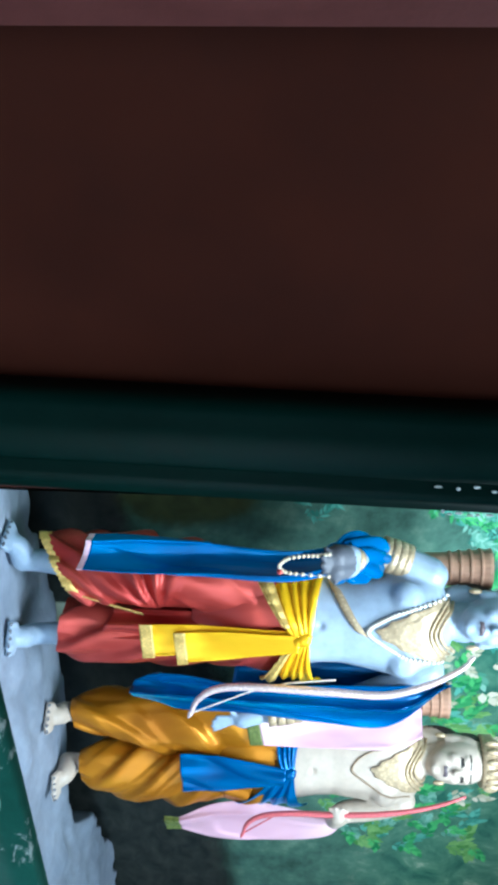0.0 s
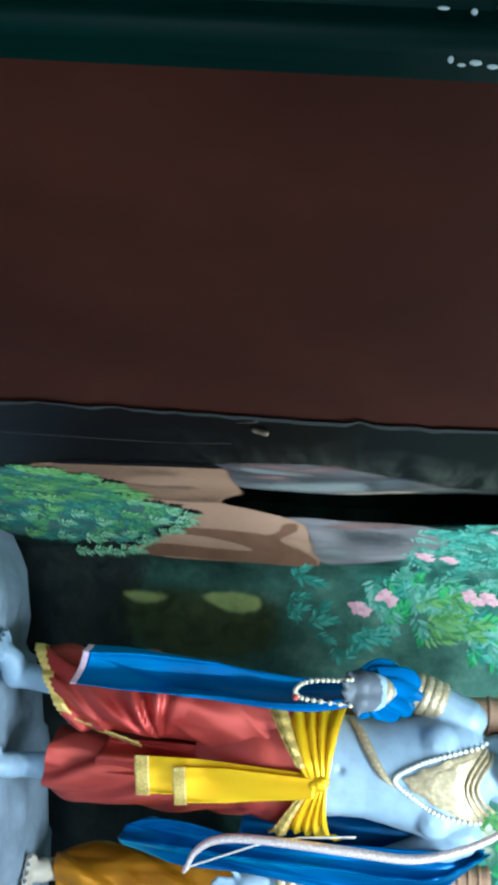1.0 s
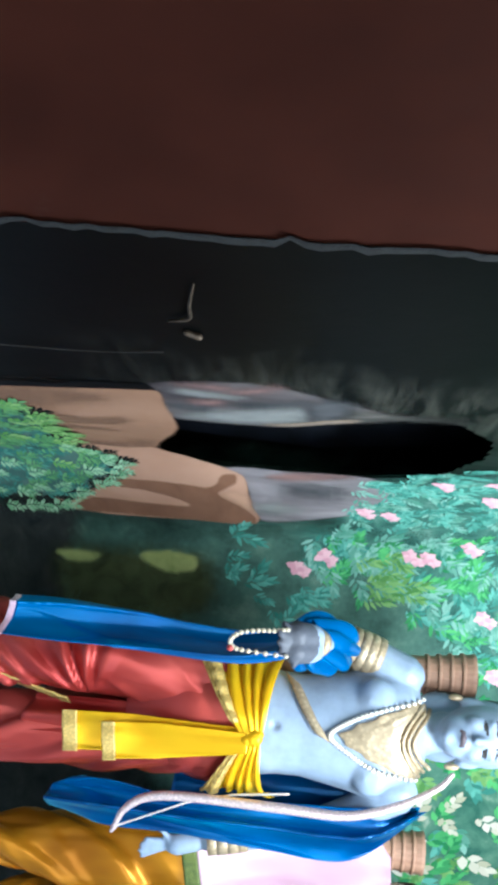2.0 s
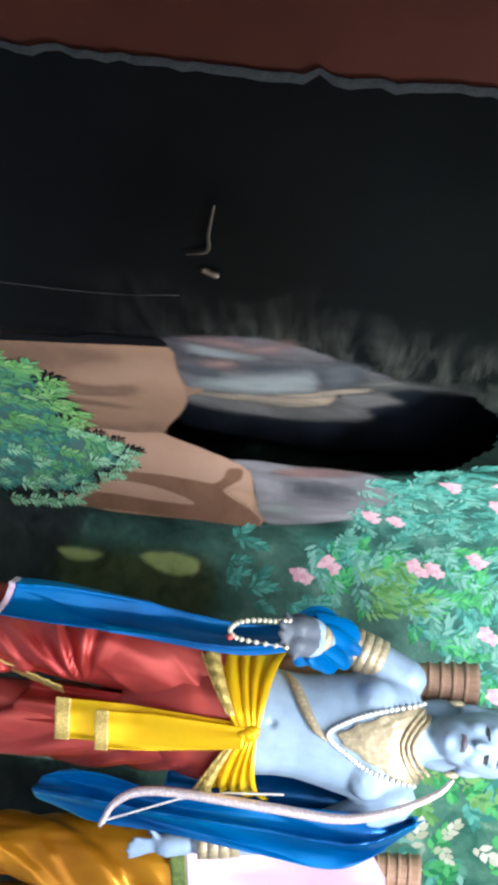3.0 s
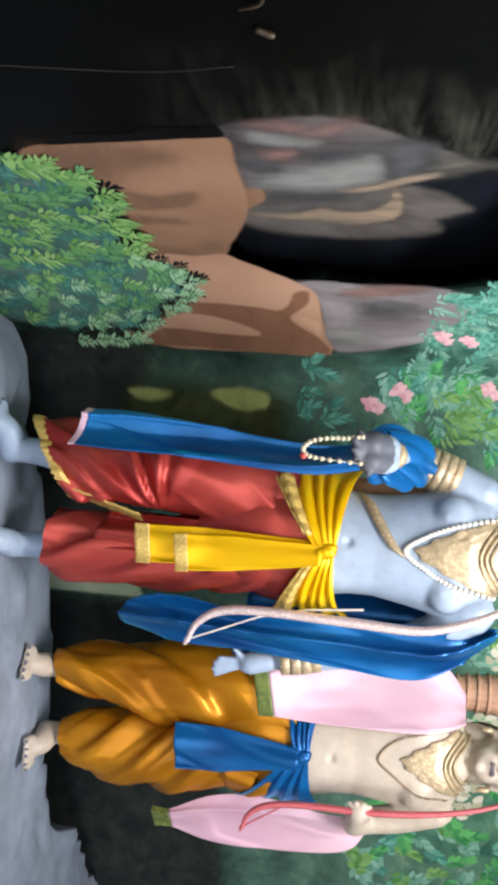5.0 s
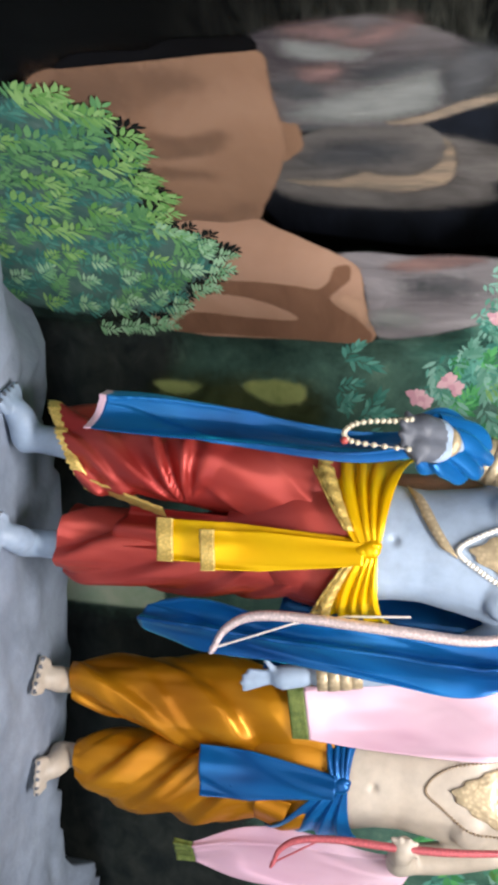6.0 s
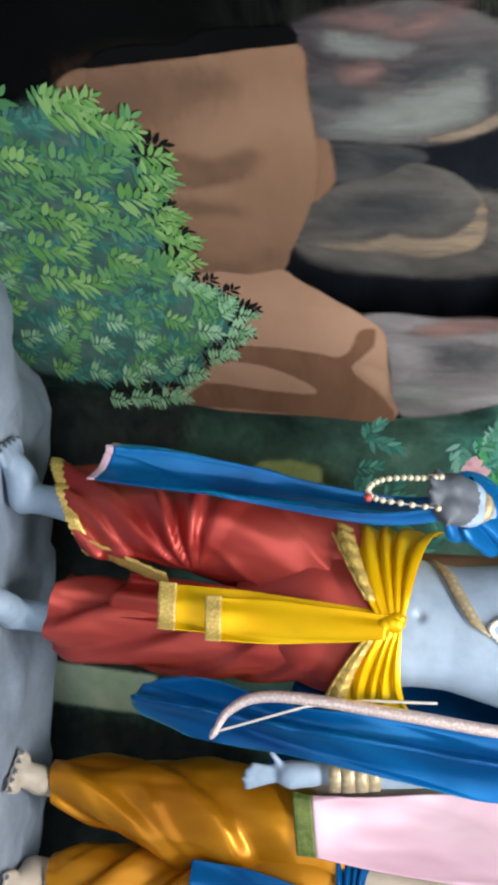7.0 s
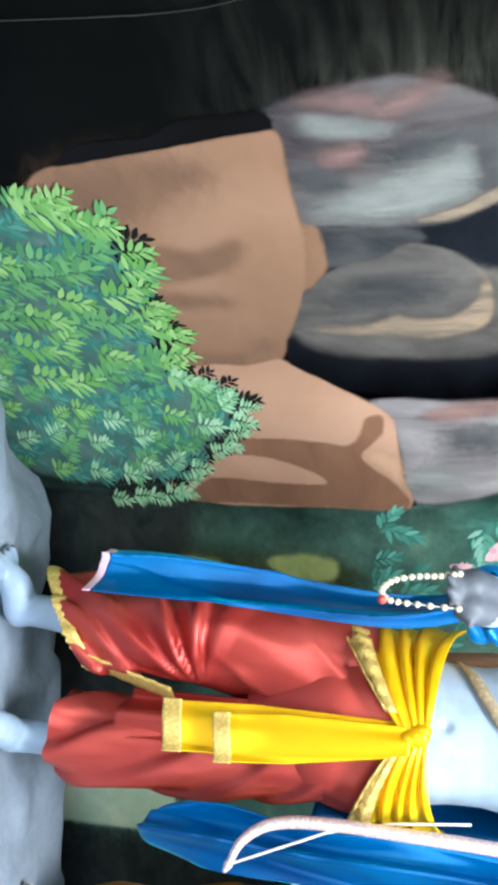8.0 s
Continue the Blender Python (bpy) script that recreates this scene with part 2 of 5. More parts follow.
M_GREEN_WORN = surface("worn_green_enamel", (0.012, 0.085, 0.06), (0.025, 0.14, 0.1), 0.5, coarse=5, fine=90, relief=0.2, depth=0.002,
                       spec=0.2, spots=((0.5, 0.58, 0.55), 38, 0.56))
M_GLINT = surface("pale_glint", (0.45, 0.5, 0.48), (0.75, 0.8, 0.78), 0.4)
M_CEIL = surface("grey_distemper", (0.22, 0.23, 0.22), (0.32, 0.33, 0.31), 0.85)
M_DARK = surface("dark_earth", (0.02, 0.02, 0.02), (0.04, 0.038, 0.035), 0.9)
M_PAVE = surface("worn_cement_paving", (0.16, 0.155, 0.15), (0.26, 0.25, 0.24), 0.8, coarse=1.5, fine=30)
M_BLUE_SKIN = surface("pale_blue_statue_paint", (0.26, 0.34, 0.45), (0.35, 0.43, 0.54), 0.42, coarse=3, fine=26, relief=0.03)
M_FAIR_SKIN = surface("cream_statue_paint", (0.44, 0.365, 0.29), (0.56, 0.48, 0.4), 0.42, coarse=3, fine=26, relief=0.03)
M_HAIR = surface("black_hair_paint", (0.012, 0.011, 0.011), (0.04, 0.034, 0.03), 0.45, coarse=30, fine=140, relief=0.8, depth=0.01, scale=(1, 1, 0.15))
M_SLATE_SKIN = surface("slate_tone", (0.05, 0.055, 0.07), (0.12, 0.13, 0.16), 0.5)
M_LIP = surface("dark_lip_paint", (0.07, 0.06, 0.075), (0.12, 0.09, 0.1), 0.4)
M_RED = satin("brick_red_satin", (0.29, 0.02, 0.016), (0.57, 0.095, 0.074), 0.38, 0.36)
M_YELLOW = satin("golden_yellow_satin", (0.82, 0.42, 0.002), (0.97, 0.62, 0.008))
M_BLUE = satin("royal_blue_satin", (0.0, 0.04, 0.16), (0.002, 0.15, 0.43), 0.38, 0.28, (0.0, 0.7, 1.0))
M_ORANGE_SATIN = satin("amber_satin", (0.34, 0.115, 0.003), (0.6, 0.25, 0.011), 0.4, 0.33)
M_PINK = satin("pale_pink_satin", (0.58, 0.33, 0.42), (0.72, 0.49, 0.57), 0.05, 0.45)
M_GREEN_BROCADE = surface("olive_green_brocade", (0.06, 0.1, 0.02), (0.2, 0.24, 0.06), 0.45, metal=0.2, coarse=60, fine=200, relief=0.6)
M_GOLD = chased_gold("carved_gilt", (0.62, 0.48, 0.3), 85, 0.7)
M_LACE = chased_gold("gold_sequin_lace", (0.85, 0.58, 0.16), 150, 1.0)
M_PEARL = surface("cream_pearl", (0.75, 0.7, 0.6), (0.86, 0.82, 0.74), 0.25, coat=0.5)
M_SEED = surface("brown_prayer_bead", (0.5, 0.42, 0.3), (0.75, 0.68, 0.52), 0.35)
M_RUBY = surface("red_tassel_bead", (0.4, 0.05, 0.05), (0.55, 0.1, 0.08), 0.4)
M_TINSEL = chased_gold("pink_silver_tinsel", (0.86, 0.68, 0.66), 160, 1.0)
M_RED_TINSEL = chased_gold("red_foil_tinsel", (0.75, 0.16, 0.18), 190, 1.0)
M_CORD = surface("white_cord", (0.6, 0.56, 0.52), (0.8, 0.76, 0.7), 0.6)
M_QUIVER = surface("terracotta_brown_wood", (0.32, 0.17, 0.11), (0.5, 0.3, 0.2), 0.6, coarse=8, fine=60, scale=(4, 4, 0.6))
M_METAL = surface("tarnished_brass", (0.16, 0.1, 0.06), (0.5, 0.38, 0.26), 0.4, metal=0.6, coarse=30)
M_RUST = surface("dull_rusty_brass", (0.025, 0.018, 0.012), (0.14, 0.1, 0.066), 0.5, metal=0.5, coarse=60, fine=200)
M_CABLE = surface("dusty_cable_sheath", (0.016, 0.014, 0.012), (0.05, 0.042, 0.034), 0.6)


# ---- mesh helpers ----
def mesh_of(name, bm, materials, smooth=True):
    bmesh.ops.recalc_face_normals(bm, faces=bm.faces)
    me = bpy.data.meshes.new(name)
    bm.to_mesh(me)
    bm.free()
    for m in materials if isinstance(materials, (list, tuple)) else [materials]:
        me.materials.append(m)
    for p in me.polygons:
        p.use_smooth = smooth
    return me


def part(name, bm, material, parent=None, label="", smooth=True):
    ob = new(name, mesh_of(name, bm, material, smooth))
    ob.parent = parent
    return tagged(ob, label)


def thing(name, label, category, m=Matrix(), group="", kind=""):
    e = new(name)
    e.empty_display_size = 0.05
    e.matrix_world = m
    return tagged(e, label, category, group, kind)


def loft(bm, rings, close=True, caps=True):
    rows = [[bm.verts.new(p) for p in ring] for ring in rings]
    n = len(rings[0])
    for a, b in zip(rows, rows[1:]):
        for k in range(n if close else n - 1):
            bm.faces.new((a[k], a[(k + 1) % n], b[(k + 1) % n], b[k]))
    if caps and close:
        bm.faces.new(rows[0][::-1])
        bm.faces.new(rows[-1])
    return rows


def spline(points, n):
    """n points on a smooth curve through the given ones."""
    p = [Vector(q) for q in points]
    p = [2 * p[0] - p[1], *p, 2 * p[-1] - p[-2]]
    out = []
    for k in range(n):
        u = k / (n - 1) * (len(p) - 3)
        i = min(int(u), len(p) - 4)
        t = u - i
        a, b, c, d = p[i:i + 4]
        out.append(0.5 * ((2 * b) + (c - a) * t + (2 * a - 5 * b + 4 * c - d) * t * t + (3 * b - a - 3 * c + d) * t ** 3))
    return out


def limb(bm, pts, seg=14, n=0, smooth=True):
    """A tube through (x, y, z, radius) points, with round ends."""
    q = spline(pts, n or 4 * len(pts)) if smooth else [Vector(p) for p in pts]
    rings = []
    for k, p in enumerate(q):
        c = p.to_3d() if len(p) == 3 else Vector(p[:3])
        d = (Vector(q[min(k + 1, len(q) - 1)][:3]) - Vector(q[max(k - 1, 0)][:3])).normalized()
        side = d.cross((0.13, 0.97, 0.21)).normalized()
        up = side.cross(d)
        rings.append((c, d, side, up, p[3]))
    first, last = rings[0], rings[-1]
    full = [(first[0] - first[1] * first[4] * a, first[4] * b, first) for a, b in ((0.9, 0.35), (0.6, 0.75))]
    full += [(r[0], r[4], r) for r in rings]
    full += [(last[0] + last[1] * last[4] * a, last[4] * b, last) for a, b in ((0.6, 0.75), (0.9, 0.35))]
    loft(bm, [[c + rad * (math.cos(2 * math.pi * j / seg) * r[2] + math.sin(2 * math.pi * j / seg) * r[3]) for j in range(seg)] for c, rad, r in full])


def blob(bm, c, r, u=16, v=10):
    m = Matrix.Translation(c) @ Matrix.Diagonal((*r, 1))
    bmesh.ops.create_uvsphere(bm, u_segments=u, v_segments=v, radius=1, matrix=m)


def ellipses(bm, rings, seg=32):
    loft(bm, [[(x + rx * math.cos(2 * math.pi * k / seg), y + ry * math.sin(2 * math.pi * k / seg), z) for k in range(seg)] for x, y, z, rx, ry in rings])


def block(bm, a, b, bevel=0.0):
    m = Matrix.Translation([(p + q) / 2 for p, q in zip(a, b)]) @ Matrix.Diagonal((*[q - p for p, q in zip(a, b)], 1))
    g = bmesh.ops.create_cube(bm, size=1, matrix=m)
    if bevel:
        bmesh.ops.bevel(bm, geom=list({e for v in g["verts"] for e in v.link_edges}), offset=bevel, segments=2, affect="EDGES")


def sheet(bm, fn, nu, nv, thick=0.0):
    """A cloth: fn(u, v) gives the place; a second skin behind it gives the thickness."""
    rows = [[bm.verts.new(fn(i / (nu - 1), j / (nv - 1))) for i in range(nu)] for j in range(nv)]
    faces = []
    for a, b in zip(rows, rows[1:]):
        for k in range(nu - 1):
            faces.append(bm.faces.new((a[k], a[k + 1], b[k + 1], b[k])))
    if thick:
        bm.normal_update()
        bmesh.ops.solidify(bm, geom=faces, thickness=thick)
    return rows


def mix3(a, b, t):
    return Vector(a).lerp(Vector(b), t)


# ---- the niche ----
PLAN = [(-1.33, 1.93), (-0.72, 2.727), (-0.56, 2.96), (-0.43, 3.2), (-0.28, 3.42), (-0.02, 3.66), (0.06, 3.715), (0.16, 3.73), (3.3, 3.73)]
STEPS = [0.0]
for p0, p1 in zip(PLAN, PLAN[1:]):
    STEPS.append(STEPS[-1] + math.dist(p0, p1))


def on_wall(s, z, off=0.0):
    """The place s metres along the mural wall's plan and z up, off metres out of it."""
    def at(q):
        q = min(max(q, 0), STEPS[-1] - 1e-6)
        k = max(i for i in range(len(PLAN) - 1) if STEPS[i] <= q)
        return Vector(PLAN[k]).lerp(Vector(PLAN[k + 1]), (q - STEPS[k]) / (STEPS[k + 1] - STEPS[k]))
    r = 0.07
    c = (at(s - r) + at(s) * 2 + at(s + r)) / 4
    if s < r or s > STEPS[-1] - r:
        c = at(s)
    d = (at(s + 0.05) - at(s - 0.05)).normalized()
    return Vector((c.x + d.y * off, c.y - d.x * off, z))


def wall_mesh(name, s0, s1, z0, z1, material, thick, parent=None):
    bm = bmesh.new()
    uv = bm.loops.layers.uv.new()
    n = max(2, round((s1 - s0) / 0.02))
    cols = []
    for k in range(n + 1):
        s = s0 + (s1 - s0) * k / n
        ring = []
        for z, off in ((z0, 0), (z1, 0), (z1, -thick), (z0, -thick)):
            ring.append((bm.verts.new(on_wall(s, z, off)), s, z))
        cols.append(ring)
    for a, b in zip(cols, cols[1:]):
        for k in range(4):
            quad = (a[k], b[k], b[(k + 1) % 4], a[(k + 1) % 4])
            f = bm.faces.new([q[0] for q in quad])
            for l, q in zip(f.loops, quad):
                l[uv].uv = (q[1], q[2])
    bm.faces.new([q[0] for q in cols[0]])
    bm.faces.new([q[0] for q in cols[-1]][::-1])
    ob = new(name, mesh_of(name, bm, material))
    for p in ob.data.polygons:
        p.use_smooth = abs(p.normal.z) < 0.5
    ob.parent = parent
    return ob


def inside(p, poly):
    hit = False
    for (x0, y0), (x1, y1) in zip(poly, poly[1:] + poly[:1]):
        if (y0 > p[1]) != (y1 > p[1]) and p[0] < (x1 - x0) * (p[1] - y0) / (y1 - y0) + x0:
            hit = not hit
    return hit


def hollow_wall(name, s0, s1, z0, z1, material, thick, hole, step=0.01):
    """A wall like the others, built as a box with an opening of that outline in its front board."""
    bm = bmesh.new()
    uv = bm.loops.layers.uv.new()
    nu, nv = round((s1 - s0) / step), round((z1 - z0) / step)
    lo_s, hi_s = min(a for a, b in hole), max(a for a, b in hole)
    lo_z, hi_z = min(b for a, b in hole), max(b for a, b in hole)
    made = {}

    def corner(i, j, off):
        if (i, j, off) not in made:
            made[i, j, off] = bm.verts.new(on_wall(s0 + step * i, z0 + step * j, off))
        return made[i, j, off]

    def face(ids, off_of):
        f = bm.faces.new([corner(i, j, o) for (i, j), o in zip(ids, off_of)])
        for l, (i, j) in zip(f.loops, ids):
            l[uv].uv = (s0 + step * i, z0 + step * j)
    us = [i for i in range(nu) if lo_s - 0.03 < s0 + step * i < hi_s + 0.03]
    vs = [j for j in range(nv) if lo_z - 0.03 < z0 + step * j < hi_z + 0.03]
    is_open = {(i, j) for i in us for j in vs if inside((s0 + step * (i + 0.5), z0 + step * (j + 0.5)), hole)}
    cols, rows_ = sorted({*range(0, nu + 1, 2), *us, us[-1] + 1, nu}), [0, *range(vs[0], vs[-1] + 2), nv]
    for i, i2 in zip(cols, cols[1:]):
        for j, j2 in zip(rows_, rows_[1:]):
            if (i, j) not in is_open:
                face(((i, j), (i2, j), (i2, j2), (i, j2)), (0, 0, 0, 0))
            face(((i, j), (i, j2), (i2, j2), (i2, j)), (-thick,) * 4)
    for i in (0, nu):
        for j, j2 in zip(rows_, rows_[1:]):
            face(((i, j), (i, j2), (i, j2), (i, j)), (0, 0, -thick, -thick))
    for j in (0, nv):
        for i, i2 in zip(cols, cols[1:]):
            face(((i, j), (i2, j), (i2, j), (i, j)), (0, 0, -thick, -thick))
    ob = new(name, mesh_of(name, bm, material))
    for p in ob.data.polygons:
        p.use_smooth = False
    return ob


CUT, DEEP = 2.22, 0.17
# the hollow behind the rocks
HOLLOW = [(1.18, 0.692), (1.2, 0.765), (1.2, 0.85), (1.19, 0.93), (1.14, 1.0), (1.1, 1.08), (1.075, 1.15), (1.07, 1.24), (1.2, 1.33), (1.45, 1.36), (1.66, 1.33), (1.77, 1.28), (1.83, 1.15), (1.84, 1.04), (1.848, 0.935), (1.842, 0.82),
          (1.845, 0.745), (1.815, 0.69), (1.745, 0.645), (1.71, 0.61), (1.66, 0.602), (1.6, 0.61), (1.57, 0.622), (1.5, 0.646), (1.4, 0.67), (1.33, 0.684), (1.27, 0.691), (1.2, 0.692)]
side = tagged(hollow_wall("wall_left", 0, CUT, -0.45, 2.5, M_MURAL, 0.2, HOLLOW), "black splayed side wall painted with a rock mural and a hollow", "wall", kind="structure")
back = tagged(wall_mesh("wall_back", CUT, STEPS[-1], -0.45, 2.5, M_MURAL, 0.15), "dark green back wall painted with foliage and flowers", "wall", kind="structure")


def paint(name, outline, material, off=0.003, parent=None, rounds=3, label="", soft=0.012, deep=0.0):
    """A flat painted shape on the mural wall: a smooth outline of (s, z) corners, filled and bent to the wall."""
    pts = [Vector(p) for p in outline]
    n = len(pts)
    ring = []
    for i in range(n):
        a, b, c, d = pts[i - 1], pts[i], pts[(i + 1) % n], pts[(i + 2) % n]
        for k in range(rounds):
            t = k / rounds
            ring.append(0.5 * ((2 * b) + (c - a) * t + (2 * a - 5 * b + 4 * c - d) * t * t + (3 * b - a - 3 * c + d) * t ** 3))
    px, pz = np.array([p.x for p in ring]), np.array([p.y for p in ring])
    qx, qz = np.roll(px, -1), np.roll(pz, -1)
    step = 0.01
    s0, z0 = step * math.floor((px.min() - soft) / step - 1), step * math.floor((pz.min() - soft) / step - 1)
    nu, nv = int((px.max() + soft - s0) / step) + 2, int((pz.max() + soft - z0) / step) + 2
    gx, gz = np.meshgrid(s0 + step * np.arange(nu), z0 + step * np.arange(nv), indexing="ij")
    X, Z = gx[..., None], gz[..., None]
    ex, ez = qx - px, qz - pz
    t = np.clip(((X - px) * ex + (Z - pz) * ez) / (ex * ex + ez * ez + 1e-12), 0, 1)
    dist = np.sqrt(((px + t * ex - X) ** 2 + (pz + t * ez - Z) ** 2).min(axis=2))
    cross = ((pz > Z) != (qz > Z)) & (X < ex * (Z - pz) / np.where(np.abs(ez) < 1e-12, 1e-12, ez) + px)
    signed = np.where(cross.sum(axis=2) % 2 == 1, -dist, dist)
    cover = 0.5 - signed / (2 * soft)
    bm = bmesh.new()
    uv = bm.loops.layers.uv.new()
    fade = bm.verts.layers.float.new("fade")
    made = {}

    def corner(i, j):
        if (i, j) not in made:
            v = bm.verts.new(on_wall(gx[i, j], gz[i, j], 0.0006 + off * 0.08 - deep))
            v[fade] = max(-3.0, min(4.0, cover[i, j]))
            made[i, j] = v
        return made[i, j]
    for i in range(nu - 1):
        for j in range(nv - 1):
            if cover[i:i + 2, j:j + 2].max() > -0.15:
                ids = ((i, j), (i + 1, j), (i + 1, j + 1), (i, j + 1))
                f = bm.faces.new([corner(*k) for k in ids])
                for l, k in zip(f.loops, ids):
                    l[uv].uv = (gx[k], gz[k])
    return part(name, bm, material, parent, label)


MURAL_L, MURAL_B = side, back
# mauve boulder and furry grey strokes behind the rocks
paint("painted_boulder", [(1.01, 0.68), (0.965, 0.7), (0.945, 0.76), (0.925, 0.86), (0.945, 0.94), (0.99, 1.02), (1.05, 1.12), (1.085, 1.13), (1.155, 1.01), (1.205, 0.93), (1.216, 0.85), (1.214, 0.765), (1.2, 0.7), (1.1, 0.68)], M_MAUVE, 0.002, MURAL_L, soft=0.012)
paint("painted_streak", [(1.03, 1.04), (1.045, 1.12), (1.04, 1.24), (1.062, 1.26), (1.08, 1.15), (1.115, 1.08), (1.14, 1.02), (1.1, 0.98)], M_STREAK, 0.0025, MURAL_L, soft=0.03)
for k, (outline, m, soft) in enumerate((
        ([(0.985, 0.74), (0.985, 0.8), (0.995, 0.86), (1.02, 0.85), (1.03, 0.78), (1.015, 0.74)], M_PALE_GREY, 0.02),
        ([(0.985, 0.82), (0.955, 0.87), (0.93, 0.91), (0.945, 0.925), (0.975, 0.885), (0.995, 0.85)], M_ROSE, 0.02),
        ([(0.96, 0.74), (0.95, 0.8), (0.965, 0.84), (0.98, 0.79)], M_ROSE, 0.02),
        ([(1.07, 0.745), (1.045, 0.78), (1.045, 0.815), (1.075, 0.805), (1.095, 0.76)], M_ROSE, 0.02),
        ([(1.055, 0.84), (1.03, 0.9), (1.01, 0.97), (1.035, 0.99), (1.07, 0.92), (1.085, 0.86)], M_DIM, 0.025),
        ([(1.1, 0.71), (1.085, 0.75), (1.12, 0.79), (1.14, 0.75)], M_DIM, 0.025),
        ([(1.18, 0.73), (1.13, 0.8), (1.09, 0.88), (1.05, 0.965), (1.1, 0.985), (1.16, 0.955), (1.19, 0.88), (1.2, 0.79)], M_PALE_GREY, 0.03),
        ([(1.06, 0.965), (0.99, 1.0), (1.0, 1.05), (1.1, 1.03), (1.14, 0.99)], M_DIM, 0.025),
        ([(1.2, 0.88), (1.175, 0.94), (1.13, 1.0), (1.1, 1.06), (1.115, 1.065), (1.16, 1.0), (1.203, 0.93)], M_GREY_WARM, 0.006))):
    paint("painted_stroke", outline, m, 0.0032 + 0.0005 * k, MURAL_L, soft=soft * 1.4)
# the ochre rocks
paint("painted_rock", [(1.095, 0.3), (1.06, 0.362), (1.048, 0.455), (1.03, 0.55), (1.012, 0.64), (1.002, 0.69), (1.03, 0.705), (1.09, 0.703), (1.15, 0.704), (1.21, 0.706), (1.27, 0.705), (1.335, 0.698), (1.4, 0.684), (1.5, 0.658), (1.6, 0.624), (1.7, 0.585), (1.73, 0.45), (1.6, 0.25), (1.3, 0.2), (1.16, 0.28)], M_ORANGE, 0.008, MURAL_L, soft=0.007)
paint("painted_shade", [(1.1, 0.34), (1.07, 0.42), (1.06, 0.52), (1.09, 0.58), (1.15, 0.5), (1.2, 0.4), (1.17, 0.32)], M_ORANGE_SOFT, 0.0095, MURAL_L, soft=0.07)
paint("painted_shade", [(1.275, 0.44), (1.28, 0.525), (1.252, 0.58), (1.256, 0.606), (1.293, 0.592), (1.34, 0.552), (1.362, 0.496), (1.365, 0.44)], M_ORANGE_SOFT, 0.0098, MURAL_L, soft=0.03)
paint("painted_shade", [(1.42, 0.42), (1.44, 0.53), (1.47, 0.525), (1.47, 0.42)], M_ORANGE_SOFT, 0.0092, MURAL_L, soft=0.045)
paint("painted_shade", [(1.66, 0.42), (1.67, 0.5), (1.64, 0.55), (1.6, 0.58), (1.63, 0.59), (1.68, 0.57), (1.72, 0.54), (1.72, 0.42)], M_ORANGE_SOFT, 0.009, MURAL_L, soft=0.04)
paint("painted_rock", [(1.71, 0.42), (1.705, 0.52), (1.675, 0.596), (1.7, 0.618), (1.72, 0.635), (1.755, 0.67), (1.8, 0.715), (1.85, 0.771), (1.888, 0.805), (1.94, 0.818), (2.02, 0.823), (2.11, 0.831), (2.23, 0.842), (2.24, 0.65), (2.24, 0.3), (2.1, 0.2), (1.85, 0.3)], M_PEACH, 0.0105, MURAL_L, soft=0.007)
paint("painted_shade", [(2.0, 0.36), (1.99, 0.45), (1.985, 0.56), (1.995, 0.661), (2.003, 0.705), (1.965, 0.735), (1.9, 0.755), (1.892, 0.79), (1.95, 0.787), (2.0, 0.757), (2.04, 0.735), (2.09, 0.765), (2.14, 0.809), (2.23, 0.838), (2.24, 0.668), (2.24, 0.45), (2.235, 0.3), (2.15, 0.36), (2.158, 0.508), (2.157, 0.64), (2.115, 0.623), (2.06, 0.521), (2.045, 0.4)], M_ORANGE_DARK, 0.0125, MURAL_L, soft=0.008)
paint("painted_highlight", [(2.02, 0.77), (2.05, 0.75), (2.09, 0.785), (2.14, 0.822), (2.05, 0.818)], M_ORANGE_LIGHT, 0.014, MURAL_L, soft=0.02)
paint("painted_rock", [(1.15, 0.62), (1.2, 0.687), (1.267, 0.714), (1.353, 0.722), (1.42, 0.718), (1.461, 0.699), (1.5, 0.665), (1.5, 0.58), (1.3, 0.56)], M_ORANGE, 0.003, MURAL_L, soft=0.008, deep=0.05)
# black gaps and the grey boulders
paint("painted_gap", [(1.066, 0.355), (1.042, 0.376), (1.02, 0.413), (1.014, 0.466), (1.009, 0.522), (0.987, 0.556), (0.979, 0.598), (0.977, 0.637), (0.971, 0.677), (0.976, 0.691), (1.004, 0.694), (1.015, 0.629), (1.032, 0.543), (1.047, 0.455)], M_BLACK, 0.014, MURAL_L, soft=0.005)
paint("painted_cave", [(1.1, 0.5), (1.04, 0.9), (1.02, 1.3), (1.2, 1.46), (1.6, 1.48), (1.95, 1.4), (2.05, 1.0), (2.0, 0.6), (1.7, 0.46)], M_NAVY, 0.001, MURAL_L, 1, soft=0.01, deep=DEEP)
paint("painted_boulder", [(1.76, 0.55), (1.849, 0.6), (1.885, 0.677), (1.893, 0.8), (1.888, 0.95), (1.87, 1.03), (1.845, 1.12), (1.8, 1.1), (1.75, 1.18), (1.7, 1.15), (1.66, 1.12), (1.615, 1.03), (1.6, 0.9), (1.65, 0.65)], M_GREY, 0.003, MURAL_L, soft=0.022, deep=DEEP)
paint("painted_shade", [(1.5, 0.62), (1.48, 0.765), (1.496, 0.871), (1.55, 0.86), (1.6, 0.75), (1.6, 0.62)], M_DIM, 0.0045, MURAL_L, soft=0.012, deep=DEEP)
